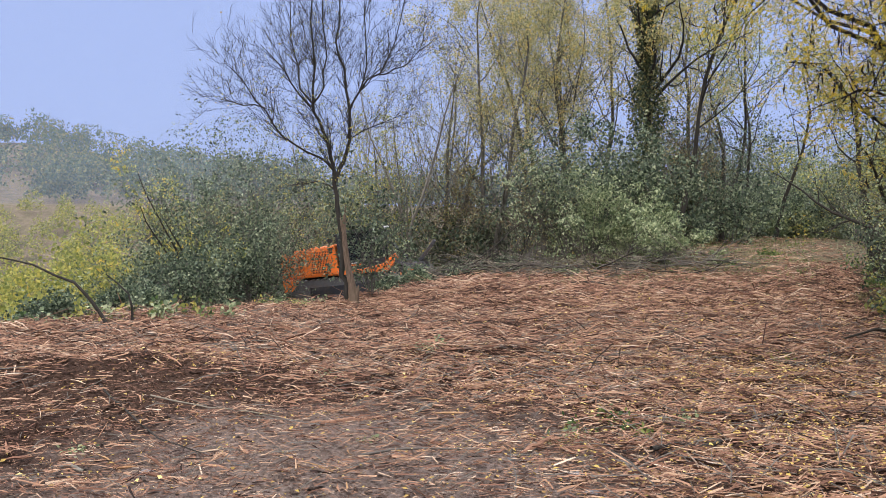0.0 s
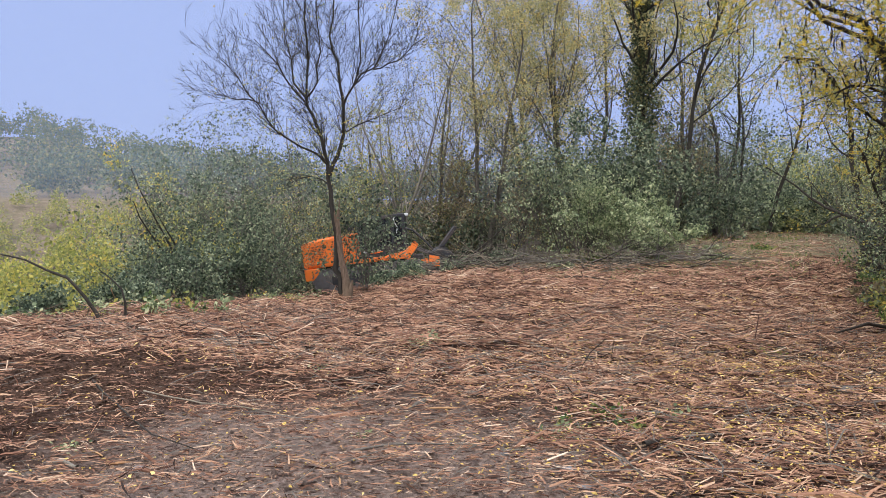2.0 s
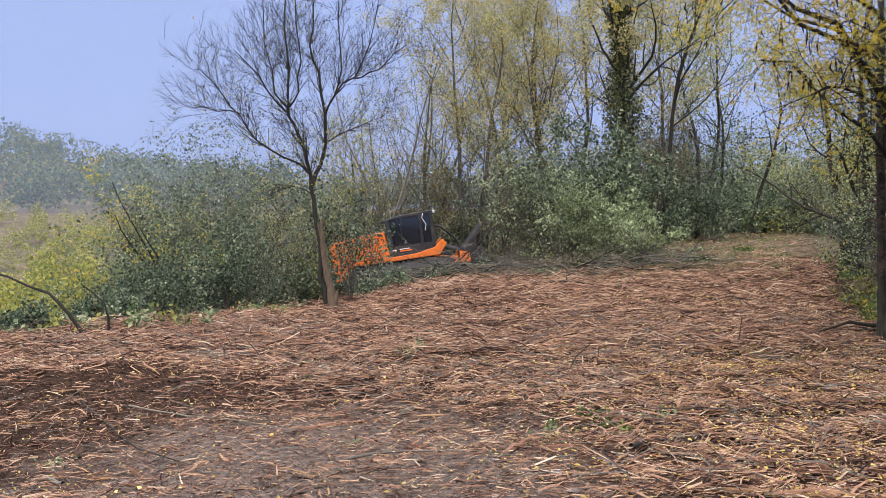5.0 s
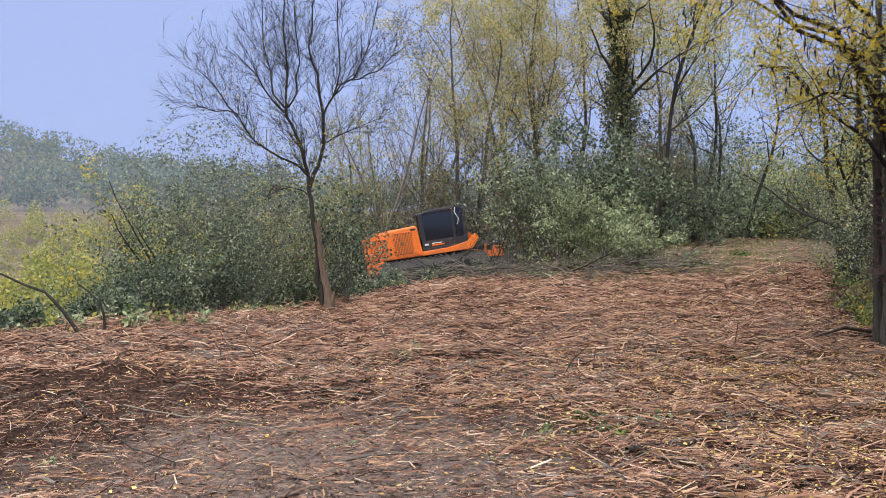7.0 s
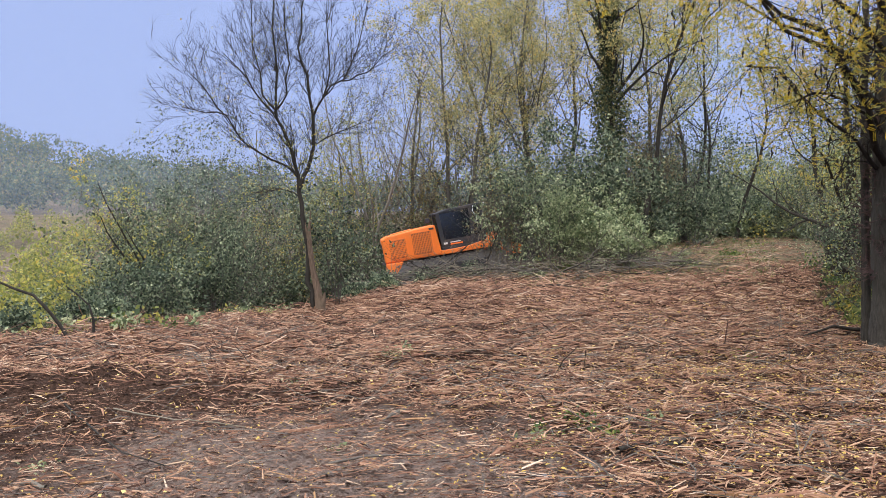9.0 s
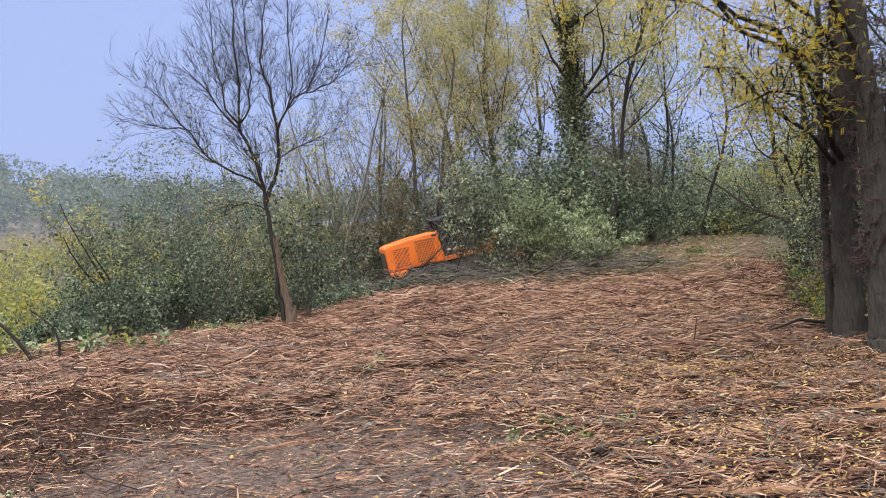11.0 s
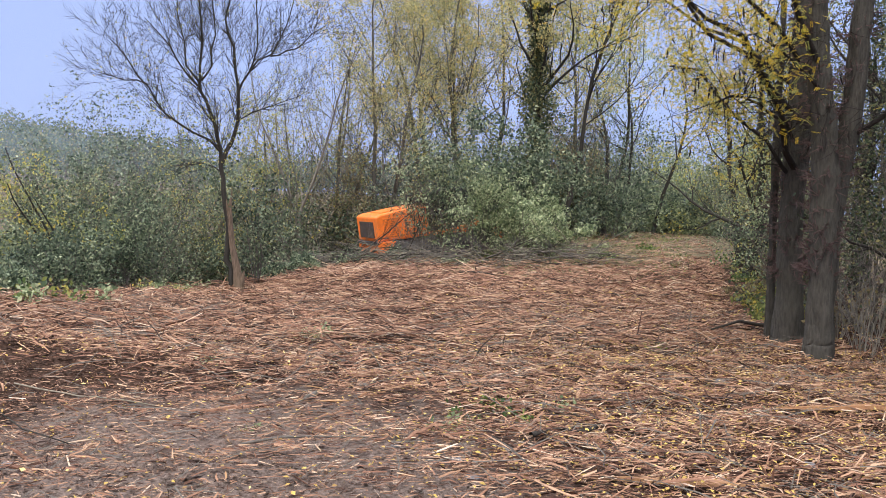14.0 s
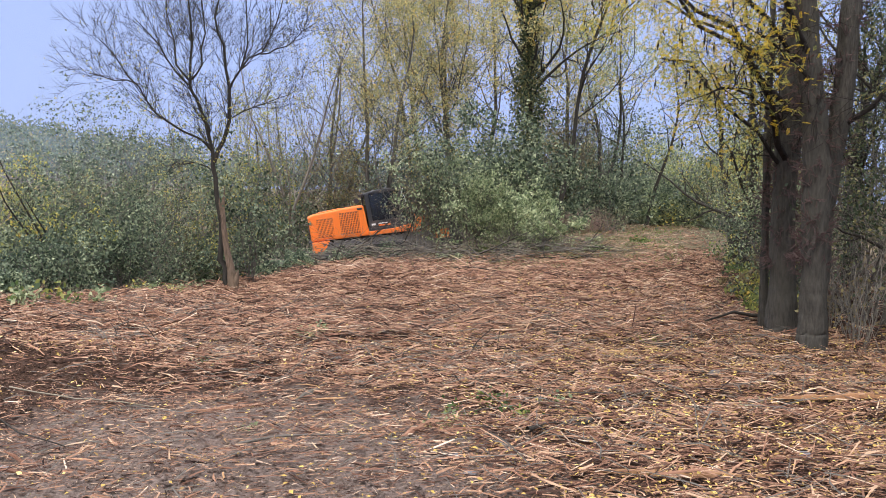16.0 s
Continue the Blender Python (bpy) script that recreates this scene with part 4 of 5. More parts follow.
stick("dead_branch", "dark bare branch arching over the edge", "branch", [(-5.08, 11.0, -0.05), (-5.35, 11.0, 0.38), (-5.6, 11.0, 0.65), (-6.2, 11.0, 0.9), (-6.7, 11.0, 1.0)], 0.03, 0.01, BARK_DARK, "dead branches at the edge")
stick("dead_branch", "dark bare branch arching over the edge", "branch", [(-4.78, 11.0, -0.02), (-4.77, 11.0, 0.3), (-4.82, 11.0, 0.5), (-5.15, 11.0, 0.78)], 0.022, 0.008, BARK_DARK, "dead branches at the edge")


def slab(label, x, y, ln, w, turn, seed, mat=WOOD_SPLIT):
    r = random.Random(seed)
    bm = bmesh.new()
    rings = []
    for i in range(9):
        f = i / 8
        g = min(1, 0.25 + 2.2 * min(f, 1 - f)) * r.uniform(0.8, 1.15)
        cy, cz = r.gauss(0, 0.008), r.gauss(0, 0.004)
        rings.append([bm.verts.new(((f - 0.5) * ln, cy + a * w * g, cz + b * w * 0.45 * g)) for a, b in ((-1, -1), (1, -1), (1, 0.2), (0.3, 1), (-0.6, 0.9))])
    for a, b in zip(rings, rings[1:]):
        for i in range(5):
            bm.faces.new((a[i], a[(i + 1) % 5], b[(i + 1) % 5], b[i]))
    bm.faces.new(rings[0][::-1])
    bm.faces.new(rings[-1])
    ob = part("split_wood", bm, mat)
    ob.matrix_basis = pose(x, y, ground_z(x, y) + w * 0.7 + 0.015, 0, 0, turn)
    return tagged(ob, label, "split wood", "split pieces of wood")


slab("long split orange wood piece on leaf litter", 4.2, 6.15, 1.3, 0.04, 2, 1)
slab("long split orange wood piece among yellow leaves", 1.95, 4.45, 1.15, 0.032, -8, 2)
slab("split orange wood piece on shreds", 3.0, 8.5, 0.8, 0.04, 12, 3)
slab("split wood piece on shreds", 4.6, 10.2, 0.9, 0.05, 6, 4)
slab("split wood piece on shreds", -3.9, 9.7, 1.1, 0.04, -4, 5)

rs = random.Random(640)
for i in range(34):
    y = rs.uniform(5.2, 14.5)
    x = rs.uniform(-0.5 * y, 0.62 * y)
    if (x + 3.2) ** 2 + (y - 7.2) ** 2 < 4 or x < -4.2:
        continue
    slab("torn brown wood piece on shreds" if i % 3 else "torn piece of dark bark on shreds", x, y, rs.uniform(0.25, 0.7), rs.uniform(0.012, 0.03), rs.gauss(4, 35), 650 + i, WOOD_CHIP if i % 3 else BARK_TWIG)

STONE, sn, sl, sb = material("grey_stone", 0.9)
sl.new(ramp(sn, sl, noise_tex(sn, sl, 18, 6), [(0.3, (0.09, 0.083, 0.08)), (0.7, (0.24, 0.22, 0.21))]), sb.inputs["Base Color"])
bump(sn, sl, sb, noise_tex(sn, sl, 40, 5), 0.6, 0.01)


def stone(x, y, size, seed):
    r = random.Random(seed)
    bm = bmesh.new()
    bmesh.ops.create_icosphere(bm, subdivisions=3, radius=1)
    for v in bm.verts:
        v.co *= 1 + 0.28 * noise.noise(v.co * 1.1 + Vector((seed, 0, 0))) + 0.08 * noise.noise(v.co * 3.5)
        v.co = Vector((v.co.x * size, v.co.y * size * 0.8, v.co.z * size * 0.5))
    ob = part("stone", bm, STONE, smooth=True)
    ob.matrix_basis = pose(x, y, ground_z(x, y) + size * 0.2, 0, 0, r.uniform(0, 360))
    return tagged(ob, "small pale grey stone half sunk in soil", "stone", "stones")


for i, (x, y, size) in enumerate([(0.67, 4.8, 0.05), (0.74, 4.55, 0.045), (0.95, 4.5, 0.04), (3.0, 4.75, 0.06), (1.02, 4.75, 0.03), (-2.05, 4.9, 0.05), (0.3, 5.1, 0.03), (-0.1, 8.2, 0.06), (3.6, 7.3, 0.07)]):
    stone(x, y, size, 10 + i)


def fallen_leaves(n, seed, x0, x1, y0, y1, size, mat, label):
    r = np.random.default_rng(seed)
    x, y = r.uniform(x0, x1, n), r.uniform(y0, y1, n)
    near = r.random(n) < 0.12 + 0.88 * smooth(-0.6, 3.4, x + r.normal(0, 0.5, n))
    x, y = x[near], y[near]
    z = np.array([ground_z(a, b) for a, b in zip(x, y)]) + r.uniform(0.02, 0.1, len(x))
    c = np.stack([x, y, z], 1)
    m = len(c)
    a = r.normal(0, 1, (m, 3)) * (1, 1, 0.25)
    a /= np.linalg.norm(a, axis=1)[:, None]
    b = np.cross(a, (0, 0, 1) + r.normal(0, 0.3, (m, 3)))
    s = size * r.uniform(0.5, 1.4, m)[:, None]
    v = np.stack([c, c + a * s * 0.5 + b * s * 0.26 + (0, 0, 0.004), c + a * s, c + a * s * 0.5 - b * s * 0.26 + (0, 0, 0.004)], 1).reshape(-1, 3)
    return tagged(mesh_object("leaf_litter", v, np.arange(4 * m).reshape(-1, 4), mat), label, "fallen leaves", kind="stuff")


fallen_leaves(22000, 340, -3.5, 6.5, 3.8, 9.5, 0.03, LEAF_FALLEN, "small yellow leaves scattered on the ground")
fallen_leaves(2200, 341, -1.0, 8.0, 9.5, 16, 0.06, LEAF_FALLEN, "yellow leaves scattered along the track")


# low weeds
def weed(x, y, seed, height, width, leaf, size, per=3, stems=8, label="small green weed among shredded wood", group="weeds in the clearing"):
    return shrub("weed", label, "weed", x, y, seed, height, width, leaf, per, size, stems, (3, 3), None, 0.04, group, 0.05, 0.004, 1)


for i, (x, y, h, w) in enumerate([(1.35, 6.0, 0.16, 0.35), (1.6, 6.15, 0.22, 0.3), (0.72, 5.75, 0.12, 0.3), (0.9, 6.1, 0.14, 0.4), (-0.45, 9.3, 0.2, 0.6), (-0.15, 9.5, 0.16, 0.5), (1.15, 6.35, 0.14, 0.4), (-1.4, 7.8, 0.1, 0.3), (3.3, 6.1, 0.12, 0.3), (3.7, 9.2, 0.14, 0.4), (-0.7, 5.6, 0.08, 0.2), (-2.7, 5.3, 0.1, 0.2)]):
    weed(x, y, 350 + i, h * 1.15, w * 1.1, LEAF_WEED if i % 3 == 0 else LEAF_GREY, 0.026, 5, 11)
for i in range(11):
    q = random.Random(370 + i)
    x = -6.6 + 0.28 * i + q.uniform(-0.1, 0.1)
    weed(x, 11.1 + 0.35 * (x + 6.6) + q.uniform(0, 0.7), 371 + i, q.uniform(0.25, 0.5), 0.6, (LEAF_WEED, LEAF_GREY, LEAF_MEADOW)[i % 3], 0.06, 1, 6, "broad-leaved green weed at the bank edge", "weeds at the bank edge")
for i in range(9):
    q = random.Random(400 + i)
    x, y = q.uniform(-4.4, -2.6), q.uniform(14.5, 17.5)
    weed(x, y, 401 + i, q.uniform(0.2, 0.4), 0.8, (LEAF_GREY, LEAF_OLIVE)[i % 2], 0.04, 2, 7, "low green weed at the foot of the bare tree", "weeds by the bare tree")
for i in range(26):
    q = random.Random(430 + i)
    y = q.uniform(10.5, 22)
    x = 5.9 + 0.4 * (y - 10.5) + q.uniform(0, 1.4)
    weed(x, y, 431 + i, q.uniform(0.3, 0.8), 0.7, (LEAF_OLIVE, LEAF_WEED, LEAF_BROWN)[i % 3], 0.05, 3, 8, "straggly weed at the track edge", "weeds at the track edge")
for i in range(40):
    q = random.Random(460 + i)
    y = q.uniform(21.5, 38)
    x = q.uniform(2.5, 6.5 + 0.3 * (y - 14))
    weed(x, y, 461 + i, q.uniform(0.15, 0.4), 1.1, (LEAF_GREY, LEAF_WEED)[i % 2], 0.06, 3, 9, "low grass tuft on the upper track", "tufts on the upper track")


def grass(n, seed, x0, x1, y0, y1, size, mat, label):
    r = np.random.default_rng(seed)
    x, y = r.uniform(x0, x1, n), r.uniform(y0, y1, n)
    keep = np.array([noise.noise(Vector((a * 0.7, b * 0.5, 3.0))) > -0.12 for a, b in zip(x, y)]) & (x < 5.5 + 0.42 * (y - 12))
    c = np.array([(a, b, ground_z(a, b)) for a, b in zip(x[keep], y[keep])])
    return tagged(leaves("grass", random.Random(seed), c, 5, size, 0.06, mat, None, long=5.0, droop=-0.9, small=True), label, "grass", kind="stuff")


grass(3000, 480, 1.5, 18.0, 18.0, 39.0, 0.022, LEAF_WEED, "short green grass on the upper track")
grass(4200, 481, 0.0, 18.0, 17.0, 39.0, 0.022, LEAF_DRY, "dry grass blades on the upper track")


def brush_pile():
    rng = random.Random(12)
    ob = thing("brush_pile", "long heap of cut grey branches and twigs", "brush pile", 2.0, 21.8, 0.0)
    for i in range(210):
        x, y = rng.uniform(-3.8, 5.4), rng.uniform(-1.1, 1.2)
        z = ground_z(x + 2.0, y + 21.8) + rng.uniform(0.02, 0.4)
        w = Wood()
        d = Vector((rng.gauss(0, 1), rng.gauss(0, 0.5), rng.gauss(0.05, 0.18))).normalized()
        bough(w, [], rng, Vector((x, y, z)), d, rng.uniform(0.8, 2.2), rng.uniform(0.008, 0.024), 1, 0.0, 0.1, (5,), 0.5, 0.6)
        w.make("branch", (BARK_TWIG, BARK_SNAG, BARK_TWIG, BARK_DARK, BARK_DEAD)[i % 5], ob)
    for a, b, r in (((-1.9, 0.5, 0.3), (-0.4, 0.9, 1.75), 0.035), ((-1.6, 0.3, 0.3), (-0.9, 0.4, 1.1), 0.025), ((-0.6, 0.6, 0.3), (0.2, 1.0, 1.9), 0.03), ((0.9, 0.6, 0.3), (0.4, 1.0, 1.5), 0.02), ((-2.6, 0.2, 0.2), (-1.2, 0.6, 0.7), 0.03)):
        w = Wood()
        a, b = Vector(a), Vector(b)
        bough(w, [], rng, a, b - a, (b - a).length, r, 1, 0.0, 0.08, (5,), 0.4, 0.7)
        w.make("branch", BARK_DARK, ob)
    return ob


brush_pile()

# thin upright see-through sheets over the valley, tinted pale blue to imitate haze
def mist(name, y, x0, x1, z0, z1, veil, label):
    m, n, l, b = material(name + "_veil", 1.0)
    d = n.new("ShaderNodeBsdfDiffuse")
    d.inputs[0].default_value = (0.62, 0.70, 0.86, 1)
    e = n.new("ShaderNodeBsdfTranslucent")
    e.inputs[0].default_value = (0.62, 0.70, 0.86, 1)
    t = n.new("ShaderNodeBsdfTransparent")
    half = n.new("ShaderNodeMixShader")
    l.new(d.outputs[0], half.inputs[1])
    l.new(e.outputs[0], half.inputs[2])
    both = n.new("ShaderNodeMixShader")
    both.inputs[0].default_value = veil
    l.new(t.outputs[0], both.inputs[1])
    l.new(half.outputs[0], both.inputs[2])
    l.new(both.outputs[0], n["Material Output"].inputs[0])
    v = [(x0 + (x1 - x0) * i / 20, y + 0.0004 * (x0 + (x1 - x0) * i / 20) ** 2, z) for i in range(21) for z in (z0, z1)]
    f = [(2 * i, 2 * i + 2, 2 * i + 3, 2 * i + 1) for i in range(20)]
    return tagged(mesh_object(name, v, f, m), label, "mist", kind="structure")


mist("haze_sheet", 150, -400, 400, -30, 260, 0.16, "pale blue sheet standing for haze before the far hill")
mist("haze_sheet", 62, -200, 200, -30, 120, 0.06, "thin pale sheet standing for haze over the valley")


# ---- the machine ----
def paint(name, colour, rough=0.45, metal=0.0, dirt=(0.20, 0.13, 0.08), amount=0.35):
    m, n, l, b = material(name, rough, metal)
    spots = noise_tex(n, l, 3.0, 8)
    mask = ramp(n, l, spots, [(0.5, (0, 0, 0)), (0.75, (amount, amount, amount))])
    l.new(mixed(n, l, mask, colour, dirt), b.inputs["Base Color"])
    rg = ramp(n, l, noise_tex(n, l, 9, 4), [(0.3, (rough, rough, rough)), (0.8, (min(1, rough + 0.3),) * 3)])
    l.new(rg, b.inputs["Roughness"])
    return m


ORANGE = paint("orange_paint", (0.85, 0.19, 0.02), 0.42)
BLACK = paint("black_steel", (0.03, 0.03, 0.034), 0.5, 0.2)
GRILLE = paint("dark_grille", (0.05, 0.035, 0.028), 0.7)
STEEL = paint("worn_track_steel", (0.16, 0.15, 0.15), 0.5, 0.7, amount=0.6)
RUBBER = paint("black_rubber", (0.02, 0.02, 0.02), 0.7)
LAMP = paint("lamp_lens", (0.75, 0.75, 0.72), 0.2, amount=0.1)
GLASS, xn, xl, xb = material("tinted_cab_glass", 0.05)
xb.inputs["Base Color"].default_value = (0.02, 0.024, 0.032, 1)
xb.inputs["Specular IOR Level"].default_value = 0.9
see = xn.new("ShaderNodeBsdfTransparent")
see.inputs[0].default_value = (0.45, 0.5, 0.55, 1)
xm = xn.new("ShaderNodeMixShader")
xm.inputs[0].default_value = 0.3
xl.new(xb.outputs[0], xm.inputs[1])
xl.new(see.outputs[0], xm.inputs[2])
xl.new(xm.outputs[0], xn["Material Output"].inputs[0])


def prism(outline, y0, y1, bevel=0.03):
    """A solid from a side outline (x, z), between two widths."""
    bm = bmesh.new()
    a = [bm.verts.new((x, y0, z)) for x, z in outline]
    b = [bm.verts.new((x, y1, z)) for x, z in outline]
    bm.faces.new(a)
    bm.faces.new(b[::-1])
    n = len(outline)
    for i in range(n):
        bm.faces.new((a[i], b[i], b[(i + 1) % n], a[(i + 1) % n]))
    bmesh.ops.recalc_face_normals(bm, faces=bm.faces)
    if bevel:
        bmesh.ops.bevel(bm, geom=bm.edges[:] + bm.verts[:], offset=bevel, segments=2, affect="EDGES", profile=0.5)
    return bm


def box(x0, x1, y0, y1, z0, z1, bevel=0.01):
    return prism([(x0, z0), (x1, z0), (x1, z1), (x0, z1)], y0, y1, bevel)


def cylinder(x, y0, y1, z, r, sides=20, bevel=0.01):
    return prism([(x + r * math.cos(2 * math.pi * i / sides), z + r * math.sin(2 * math.pi * i / sides)) for i in range(sides)], y0, y1, bevel)


def hose(name, pts, r, mat, parent):
    w = Wood()
    w.tube([Vector(p) for p in pts], [r] * len(pts), 8)
    return w.make(name, mat, parent)


mulcher = tagged(new("tracked_mulcher"), "orange tracked forestry mulcher with black cab", "machine")
# hood with side doors and grilles
hood = part("hood", prism([(-2.36, 0.86), (-0.30, 0.86), (-0.42, 1.95), (-1.1, 1.91), (-2.2, 1.80), (-2.40, 1.72)], -0.92, 0.92, 0.05), ORANGE, mulcher)
part("rear_fender", prism([(-2.34, 0.42), (-2.05, 0.42), (-1.86, 0.62), (-1.72, 0.84), (-2.36, 0.84)], -1.02, 1.02, 0.03), ORANGE, mulcher)
part("rear_bumper", box(-2.46, -2.30, -0.80, 0.80, 0.74, 0.85, 0.02), BLACK, mulcher)
part("hood_lid", prism([(-2.0, 1.80), (-1.2, 1.88), (-1.2, 1.93), (-2.0, 1.85)], -0.5, 0.5, 0.01), ORANGE, hood)
for side in (-1, 1):
    y = 0.925 * side
    for x0, x1, z0, z1 in ((-2.12, -1.55, 0.98, 1.62), (-1.30, -0.62, 1.0, 1.76)):
        door = part("service_door", box(x0 - 0.05, x1 + 0.05, y - 0.012, y + 0.012, z0 - 0.05, z1 + 0.05, 0.006), ORANGE, hood)
        part("grille", box(x0, x1, y + side * 0.006 - 0.012, y + side * 0.006 + 0.012, z0, z1, 0.004), GRILLE, door, "dark louvred grille")
        bars = 12
        for i in range(bars):
            bx = x0 + (x1 - x0) * (i + 0.5) / bars
            part("louvre", box(bx - 0.013, bx + 0.013, y + side * 0.022 - 0.01, y + side * 0.022 + 0.01, z0 + 0.01, z1 - 0.01, 0.003), ORANGE, door)
        for i in range(1, 10):
            bz = z0 + (z1 - z0) * i / 10
            part("louvre_rib", box(x0, x1, y + side * 0.022 - 0.006, y + side * 0.022 + 0.006, bz - 0.01, bz + 0.01, 0.002), ORANGE, door)
    part("hood_handle", box(-0.66, -0.48, y - 0.02, y + 0.02, 1.80, 1.87, 0.01), BLACK, hood)
part("rear_grille", box(-2.41, -2.37, -0.62, 0.62, 0.98, 1.55, 0.008), GRILLE, hood, "dark radiator grille")
part("exhaust", cylinder(-0.62, -0.55, -0.45, 2.12, 0.10, 14), BLACK, mulcher)
# cab
cab = new("cab")
cab.parent = mulcher
cab.location, cab.scale = (0, 0, 0.19), (1, 1, 0.82)
part("cab_base", prism([(-0.28, 0.92), (1.35, 0.98), (1.35, 1.12), (-0.30, 1.10)], -0.86, 0.86, 0.02), BLACK, cab)
part("cab_roof", prism([(-0.36, 2.62), (0.1, 2.74), (1.25, 2.80), (1.42, 2.76), (1.42, 2.66), (-0.34, 2.56)], -0.84, 0.84, 0.03), BLACK, cab)
for y in (-0.80, 0.80):
    part("corner_post", prism([(-0.28, 1.08), (-0.12, 1.08), (-0.20, 2.6), (-0.34, 2.6)], y - 0.05, y + 0.05, 0.015), BLACK, cab)
    part("corner_post", prism([(0.86, 1.08), (0.96, 1.08), (0.98, 2.68), (0.88, 2.68)], y - 0.04, y + 0.04, 0.01), BLACK, cab)
    part("corner_post", prism([(1.24, 1.08), (1.36, 1.08), (1.40, 2.68), (1.28, 2.68)], y - 0.05, y + 0.05, 0.015), BLACK, cab)
    part("side_window", prism([(-0.14, 1.42), (0.88, 1.42), (0.90, 2.64), (-0.20, 2.58)], y - 0.008, y + 0.008, 0), GLASS, cab)
    part("side_panel", prism([(-0.14, 1.10), (1.26, 1.10), (1.26, 1.42), (-0.14, 1.42)], y - 0.015, y + 0.015, 0.004), BLACK, cab)
    part("front_side_window", prism([(0.98, 1.42), (1.24, 1.42), (1.27, 2.66), (0.99, 2.66)], y - 0.008, y + 0.008, 0), GLASS, cab)
part("rear_window", box(-0.30, -0.28, -0.74, 0.74, 1.5, 2.5, 0), GLASS, cab)
part("windscreen", box(1.33, 1.345, -0.74, 0.74, 1.2, 2.62, 0), GLASS, cab)
seat = part("seat", prism([(0.1, 1.1), (0.6, 1.1), (0.62, 1.42), (0.28, 1.45), (0.18, 2.15), (0.04, 2.15)], -0.24, 0.24, 0.04), RUBBER, cab)
part("work_lamp", box(-0.20, -0.06, -0.9, -0.87, 1.22, 1.3, 0.005), LAMP, cab, "small white side marker")
for y in (-0.55, 0.55):
    part("roof_lamp", box(1.40, 1.50, y - 0.09, y + 0.09, 2.66, 2.78, 0.015), LAMP, cab)
    part("rear_lamp", box(-0.44, -0.36, y - 0.08, y + 0.08, 2.50, 2.62, 0.015), BLACK, cab)
# bars: unreadable maker's plate
part("name_plate", box(0.05, 0.42, -0.835, -0.82, 1.26, 1.30, 0.002), LAMP, cab, "pale lettering bar")
part("name_plate", box(0.05, 0.50, -0.835, -0.82, 1.17, 1.23, 0.002), ORANGE, cab, "orange lettering bar")
# front deck and fenders
for side in (-1, 1):
    part("side_deck", prism([(-0.36, 0.86), (1.45, 0.86), (1.75, 1.22), (1.62, 1.40), (1.30, 1.14), (0.6, 1.02), (-0.36, 1.0)], side * 1.0 - 0.09, side * 1.0 + 0.09, 0.02), ORANGE, mulcher)
part("chassis", prism([(-2.1, 0.42), (1.9, 0.42), (1.9, 0.9), (-2.1, 0.9)], -0.5, 0.5, 0.03), BLACK, mulcher)
# tracks
for side in (-1, 1):
    y = side * 0.80
    outline = []
    for i in range(13):
        w = math.pi / 2 + math.pi * i / 12
        outline.append((-1.72 + 0.36 * math.cos(w), 0.38 + 0.36 * math.sin(w)))
    for i in range(13):
        w = -math.pi / 2 + math.pi * i / 12
        outline.append((1.62 + 0.36 * math.cos(w), 0.38 + 0.36 * math.sin(w)))
    track = part("track", prism(outline, y - 0.20, y + 0.20, 0.0), STEEL, mulcher)
    frame_part = part("track_frame", box(-1.4, 1.3, y + side * 0.19, y + side * 0.23, 0.2, 0.52, 0.02), BLACK, mulcher)
    part("sprocket", cylinder(-1.72, y + side * 0.2 - 0.03, y + side * 0.2 + 0.05, 0.38, 0.27, 18), STEEL, mulcher)
    part("idler", cylinder(1.62, y + side * 0.2 - 0.03, y + side * 0.2 + 0.05, 0.38, 0.26, 18), STEEL, mulcher)
    for i in range(6):
        part("road_wheel", cylinder(-1.2 + i * 0.48, y + side * 0.2 - 0.03, y + side * 0.2 + 0.06, 0.19, 0.13, 14), BLACK, mulcher)
    # grouser plates round the belt
    straight, arc = 3.34, math.pi * 0.37
    total = 2 * (straight + arc)
    for i in range(44):
        s = total * i / 44
        if s < straight:
            px, pz, w = -1.72 + s, 0.75, 0
        elif s < straight + arc:
            w = (s - straight) / 0.37
            px, pz = 1.62 + 0.37 * math.sin(w), 0.38 + 0.37 * math.cos(w)
        elif s < 2 * straight + arc:
            px, pz, w = 1.62 - (s - straight - arc), 0.01, math.pi
        else:
            w = math.pi + (s - 2 * straight - arc) / 0.37
            px, pz = -1.72 + 0.37 * math.sin(w), 0.38 + 0.37 * math.cos(w)
        shoe = part("track_shoe", box(-0.065, 0.065, -0.225, 0.225, -0.012, 0.035, 0.006), STEEL, track)
        shoe.matrix_basis = pose(px, y, pz) @ Matrix.Rotation(w, 4, "Y")
# mulching head on its arms
head = new("mulcher_head")
head.parent = mulcher
part("head_hood", prism([(2.15, 0.30), (2.95, 0.25), (3.05, 0.75), (2.70, 1.10), (2.25, 1.02)], -1.15, 1.15, 0.03), BLACK, head)
part("rotor", cylinder(2.68, -1.08, 1.08, 0.28, 0.24, 18), STEEL, head)
for y in (-1.17, 1.17):
    part("end_plate", prism([(2.08, 0.12), (2.9, 0.12), (3.0, 0.7), (2.6, 1.05), (2.1, 0.95)], y - 0.03, y + 0.03, 0.01), BLACK, head)
    part("guard_plate", prism([(2.1, 0.5), (2.5, 0.45), (2.5, 0.8), (2.15, 0.9)], y - 0.045, y + 0.045, 0.01), ORANGE, head)
part("push_frame", prism([(2.5, 1.1), (2.7, 1.12), (3.25, 1.75), (3.15, 1.8)], -0.9, 0.9, 0.015), BLACK, head)
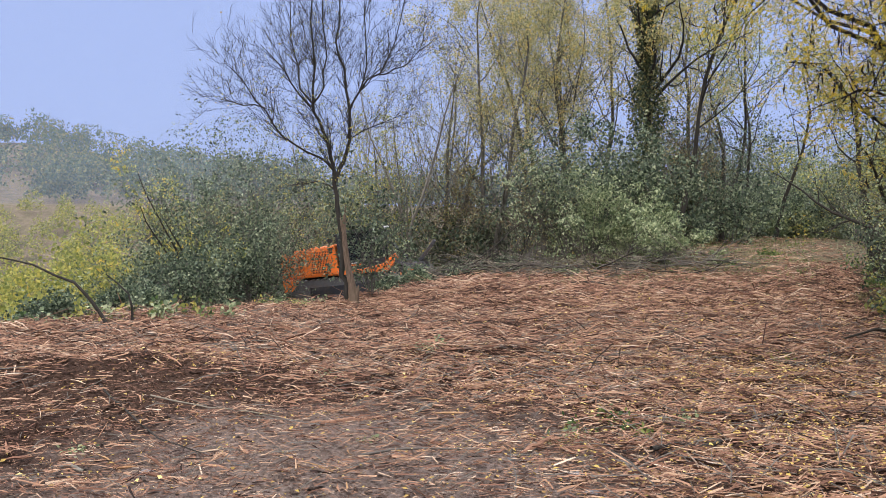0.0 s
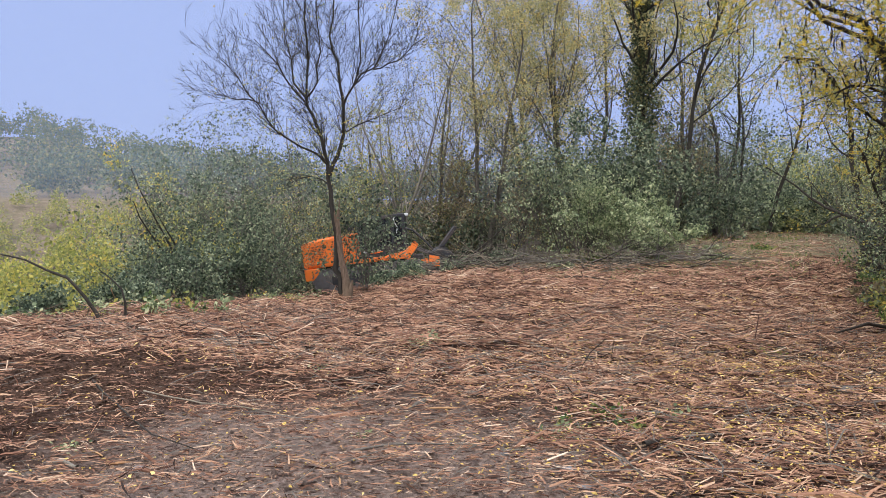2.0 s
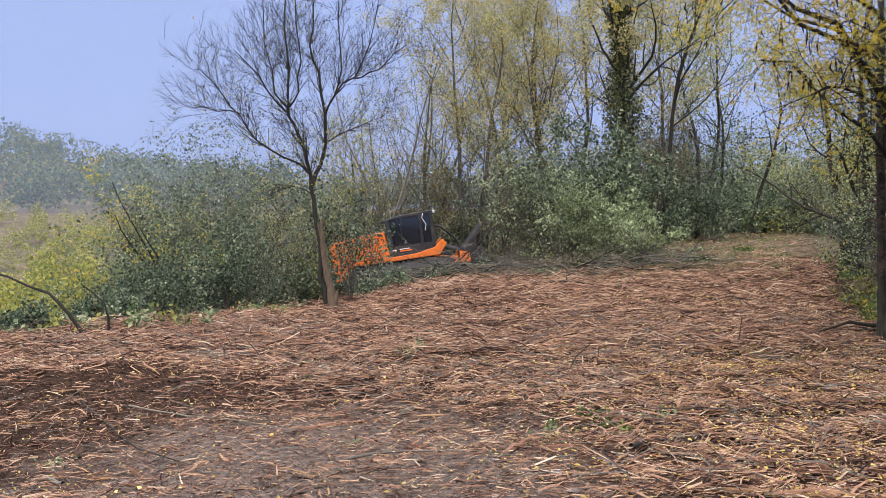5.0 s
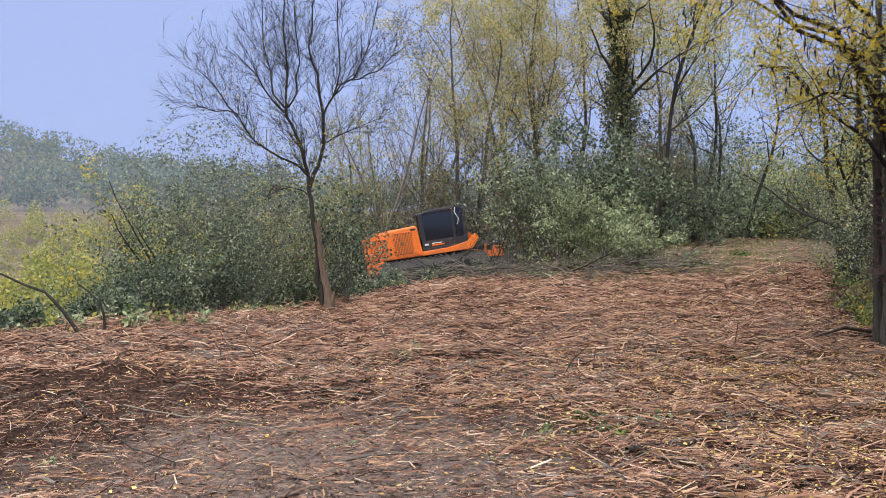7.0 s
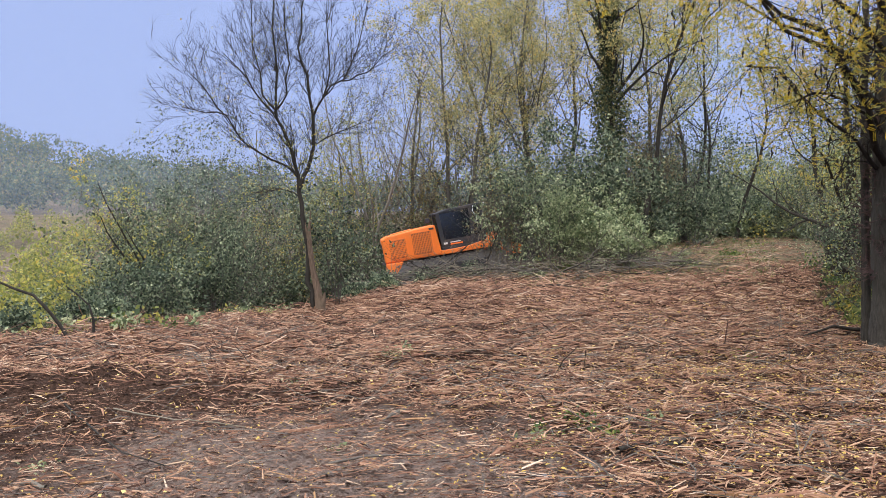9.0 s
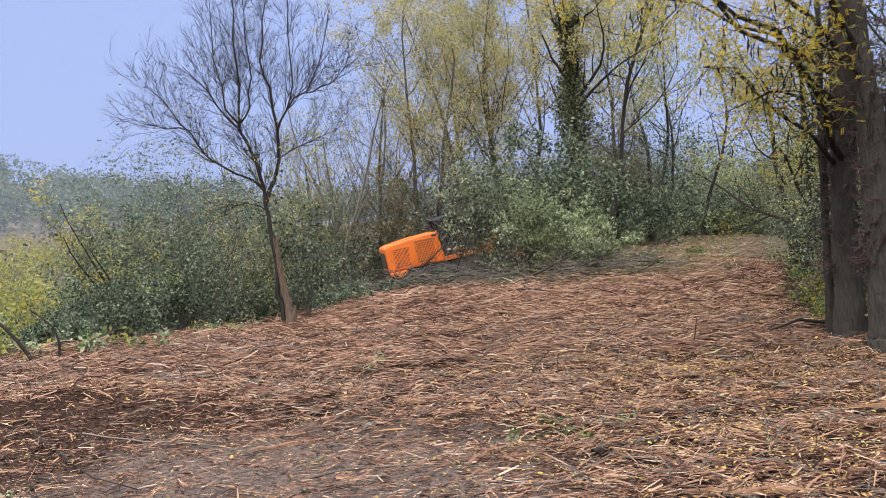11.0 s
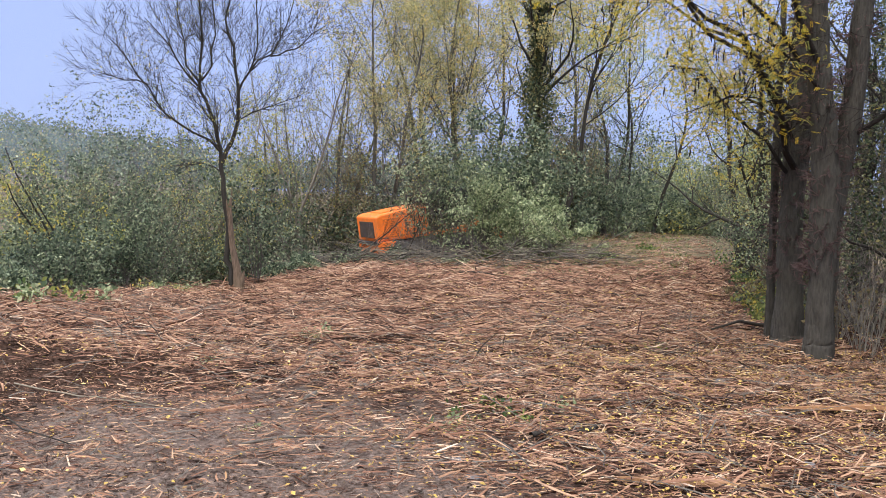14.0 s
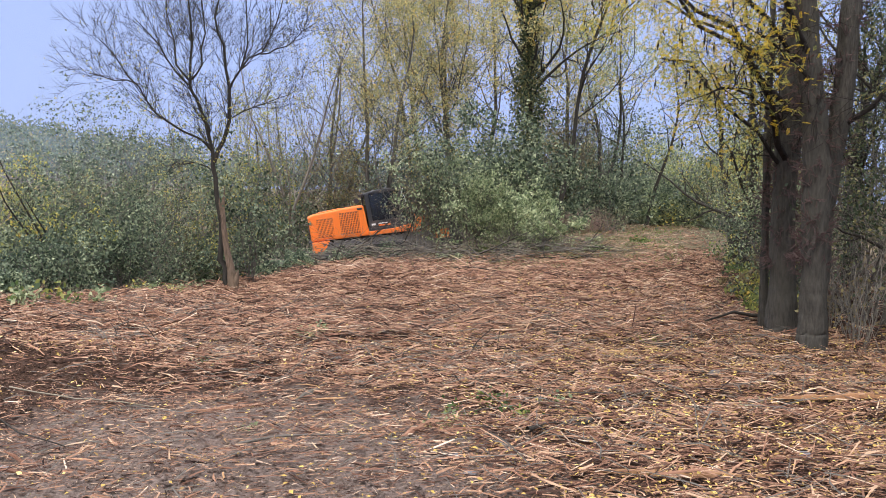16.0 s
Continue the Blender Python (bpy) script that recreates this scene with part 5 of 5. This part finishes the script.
for y in (-0.55, 0.55):
    part("lift_arm", prism([(1.2, 0.62), (2.3, 0.42), (2.34, 0.62), (1.25, 0.86)], y - 0.07, y + 0.07, 0.02), ORANGE, mulcher)
    part("lift_ram", prism([(1.55, 1.15), (1.66, 1.2), (2.42, 0.86), (2.36, 0.78)], y - 0.045, y + 0.045, 0.01), STEEL, mulcher)
for k, y in enumerate((-0.7, -0.62, -0.3)):
    hose("hydraulic_hose", [(0.95, y, 1.3), (1.0, y - 0.05, 1.75), (1.25, y - 0.08, 1.98), (1.65, y - 0.05, 1.82), (2.0, y, 1.45), (2.3, y, 1.05)], 0.035, RUBBER, mulcher)
hose("roof_cable", [(1.05, -0.84, 2.7), (1.0, -0.9, 2.5), (1.12, -0.9, 2.2), (1.06, -0.88, 1.95)], 0.014, LAMP, cab)


# dust thrown up beyond the shrubs: loose specks in drifting puffs
DUST, dn, dl, db = material("dust", 1.0)
dl.new(ramp(dn, dl, noise_tex(dn, dl, 3, 2), [(0.3, (0.22, 0.145, 0.11)), (0.7, (0.34, 0.235, 0.185))]), db.inputs["Base Color"])
dust = tagged(new("dust_cloud"), "brown dust drifting up behind the shrubs", "dust")


def puff(seed, width):
    q = np.random.default_rng(seed)
    specks = q.normal(0, 1, (3200, 3)) * (width, 0.3, 0.24)
    ob = leaves("dust_puff", random.Random(seed), specks, 1, 0.019, 0.03, DUST, dust, long=1.0, small=True)
    return tagged(ob, kind="stuff")


puffs = [puff(700 + i, 0.4 + 0.06 * i) for i in range(8)]


def motions():
    drift = random.Random(21)
    walk(dust, [(0.0, pose(9.0, 31.0, -1.6)), (13.2, pose(9.0, 31.0, -1.5)), (14.6, pose(8.9, 31.0, 0.6)), (16.0, pose(9.0, 31.0, 1.05))])
    for p in puffs:
        x, y, z = drift.uniform(-1.2, 1.3), drift.uniform(-0.5, 0.5), drift.uniform(-0.35, 0.35)
        walk(p, [(0.0, pose(x * 0.5, y, z * 0.3)), (13.2, pose(x * 0.5, y, z * 0.3)), (16.0, pose(x, y, z, 0, 12, 8))])
    # seconds, its rearmost edge, depth, height, climb and heading
    rows = [(0.0, -6.6, 29.0, -1.25, 6, 2), (1.0, -6.15, 29.0, -1.15, 6.5, 2), (1.5, -5.85, 29.0, -1.05, 7, 2), (2.5, -5.4, 29.0, -0.95, 7, 2), (3.5, -4.95, 29.0, -0.85, 7, 2), (5.0, -4.0, 29.0, -0.6, 8, 3), (7.0, -2.75, 29.0, -0.32, 8.5, 4),
            (8.7, -1.9, 29.0, -0.25, 9, 5), (11.0, -0.65, 29.0, -0.2, 10, 8), (12.0, 0.2, 29.3, -0.15, 9, 26), (12.5, 0.5, 29.5, 0.0, 8, 38), (13.0, 0.5, 29.6, 0.0, 8, 40), (13.5, 0.45, 29.5, 0.0, 8, 37), (14.0, 0.15, 29.3, -0.1, 8, 22), (14.5, -0.2, 29.1, -0.15, 8, 9), (15.2, -0.8, 29.0, -0.22, 8, 6), (16.0, -1.4, 29.0, -0.28, 8, 4)]
    out = []
    for t, x, y, z, climb, turn in rows:
        c, s = math.cos(radians(turn)), math.sin(radians(turn))
        out.append((t, pose(x + 2.35 * c + 0.92 * s, y, z, 0, -climb, turn)))
    walk(mulcher, out)


motions()
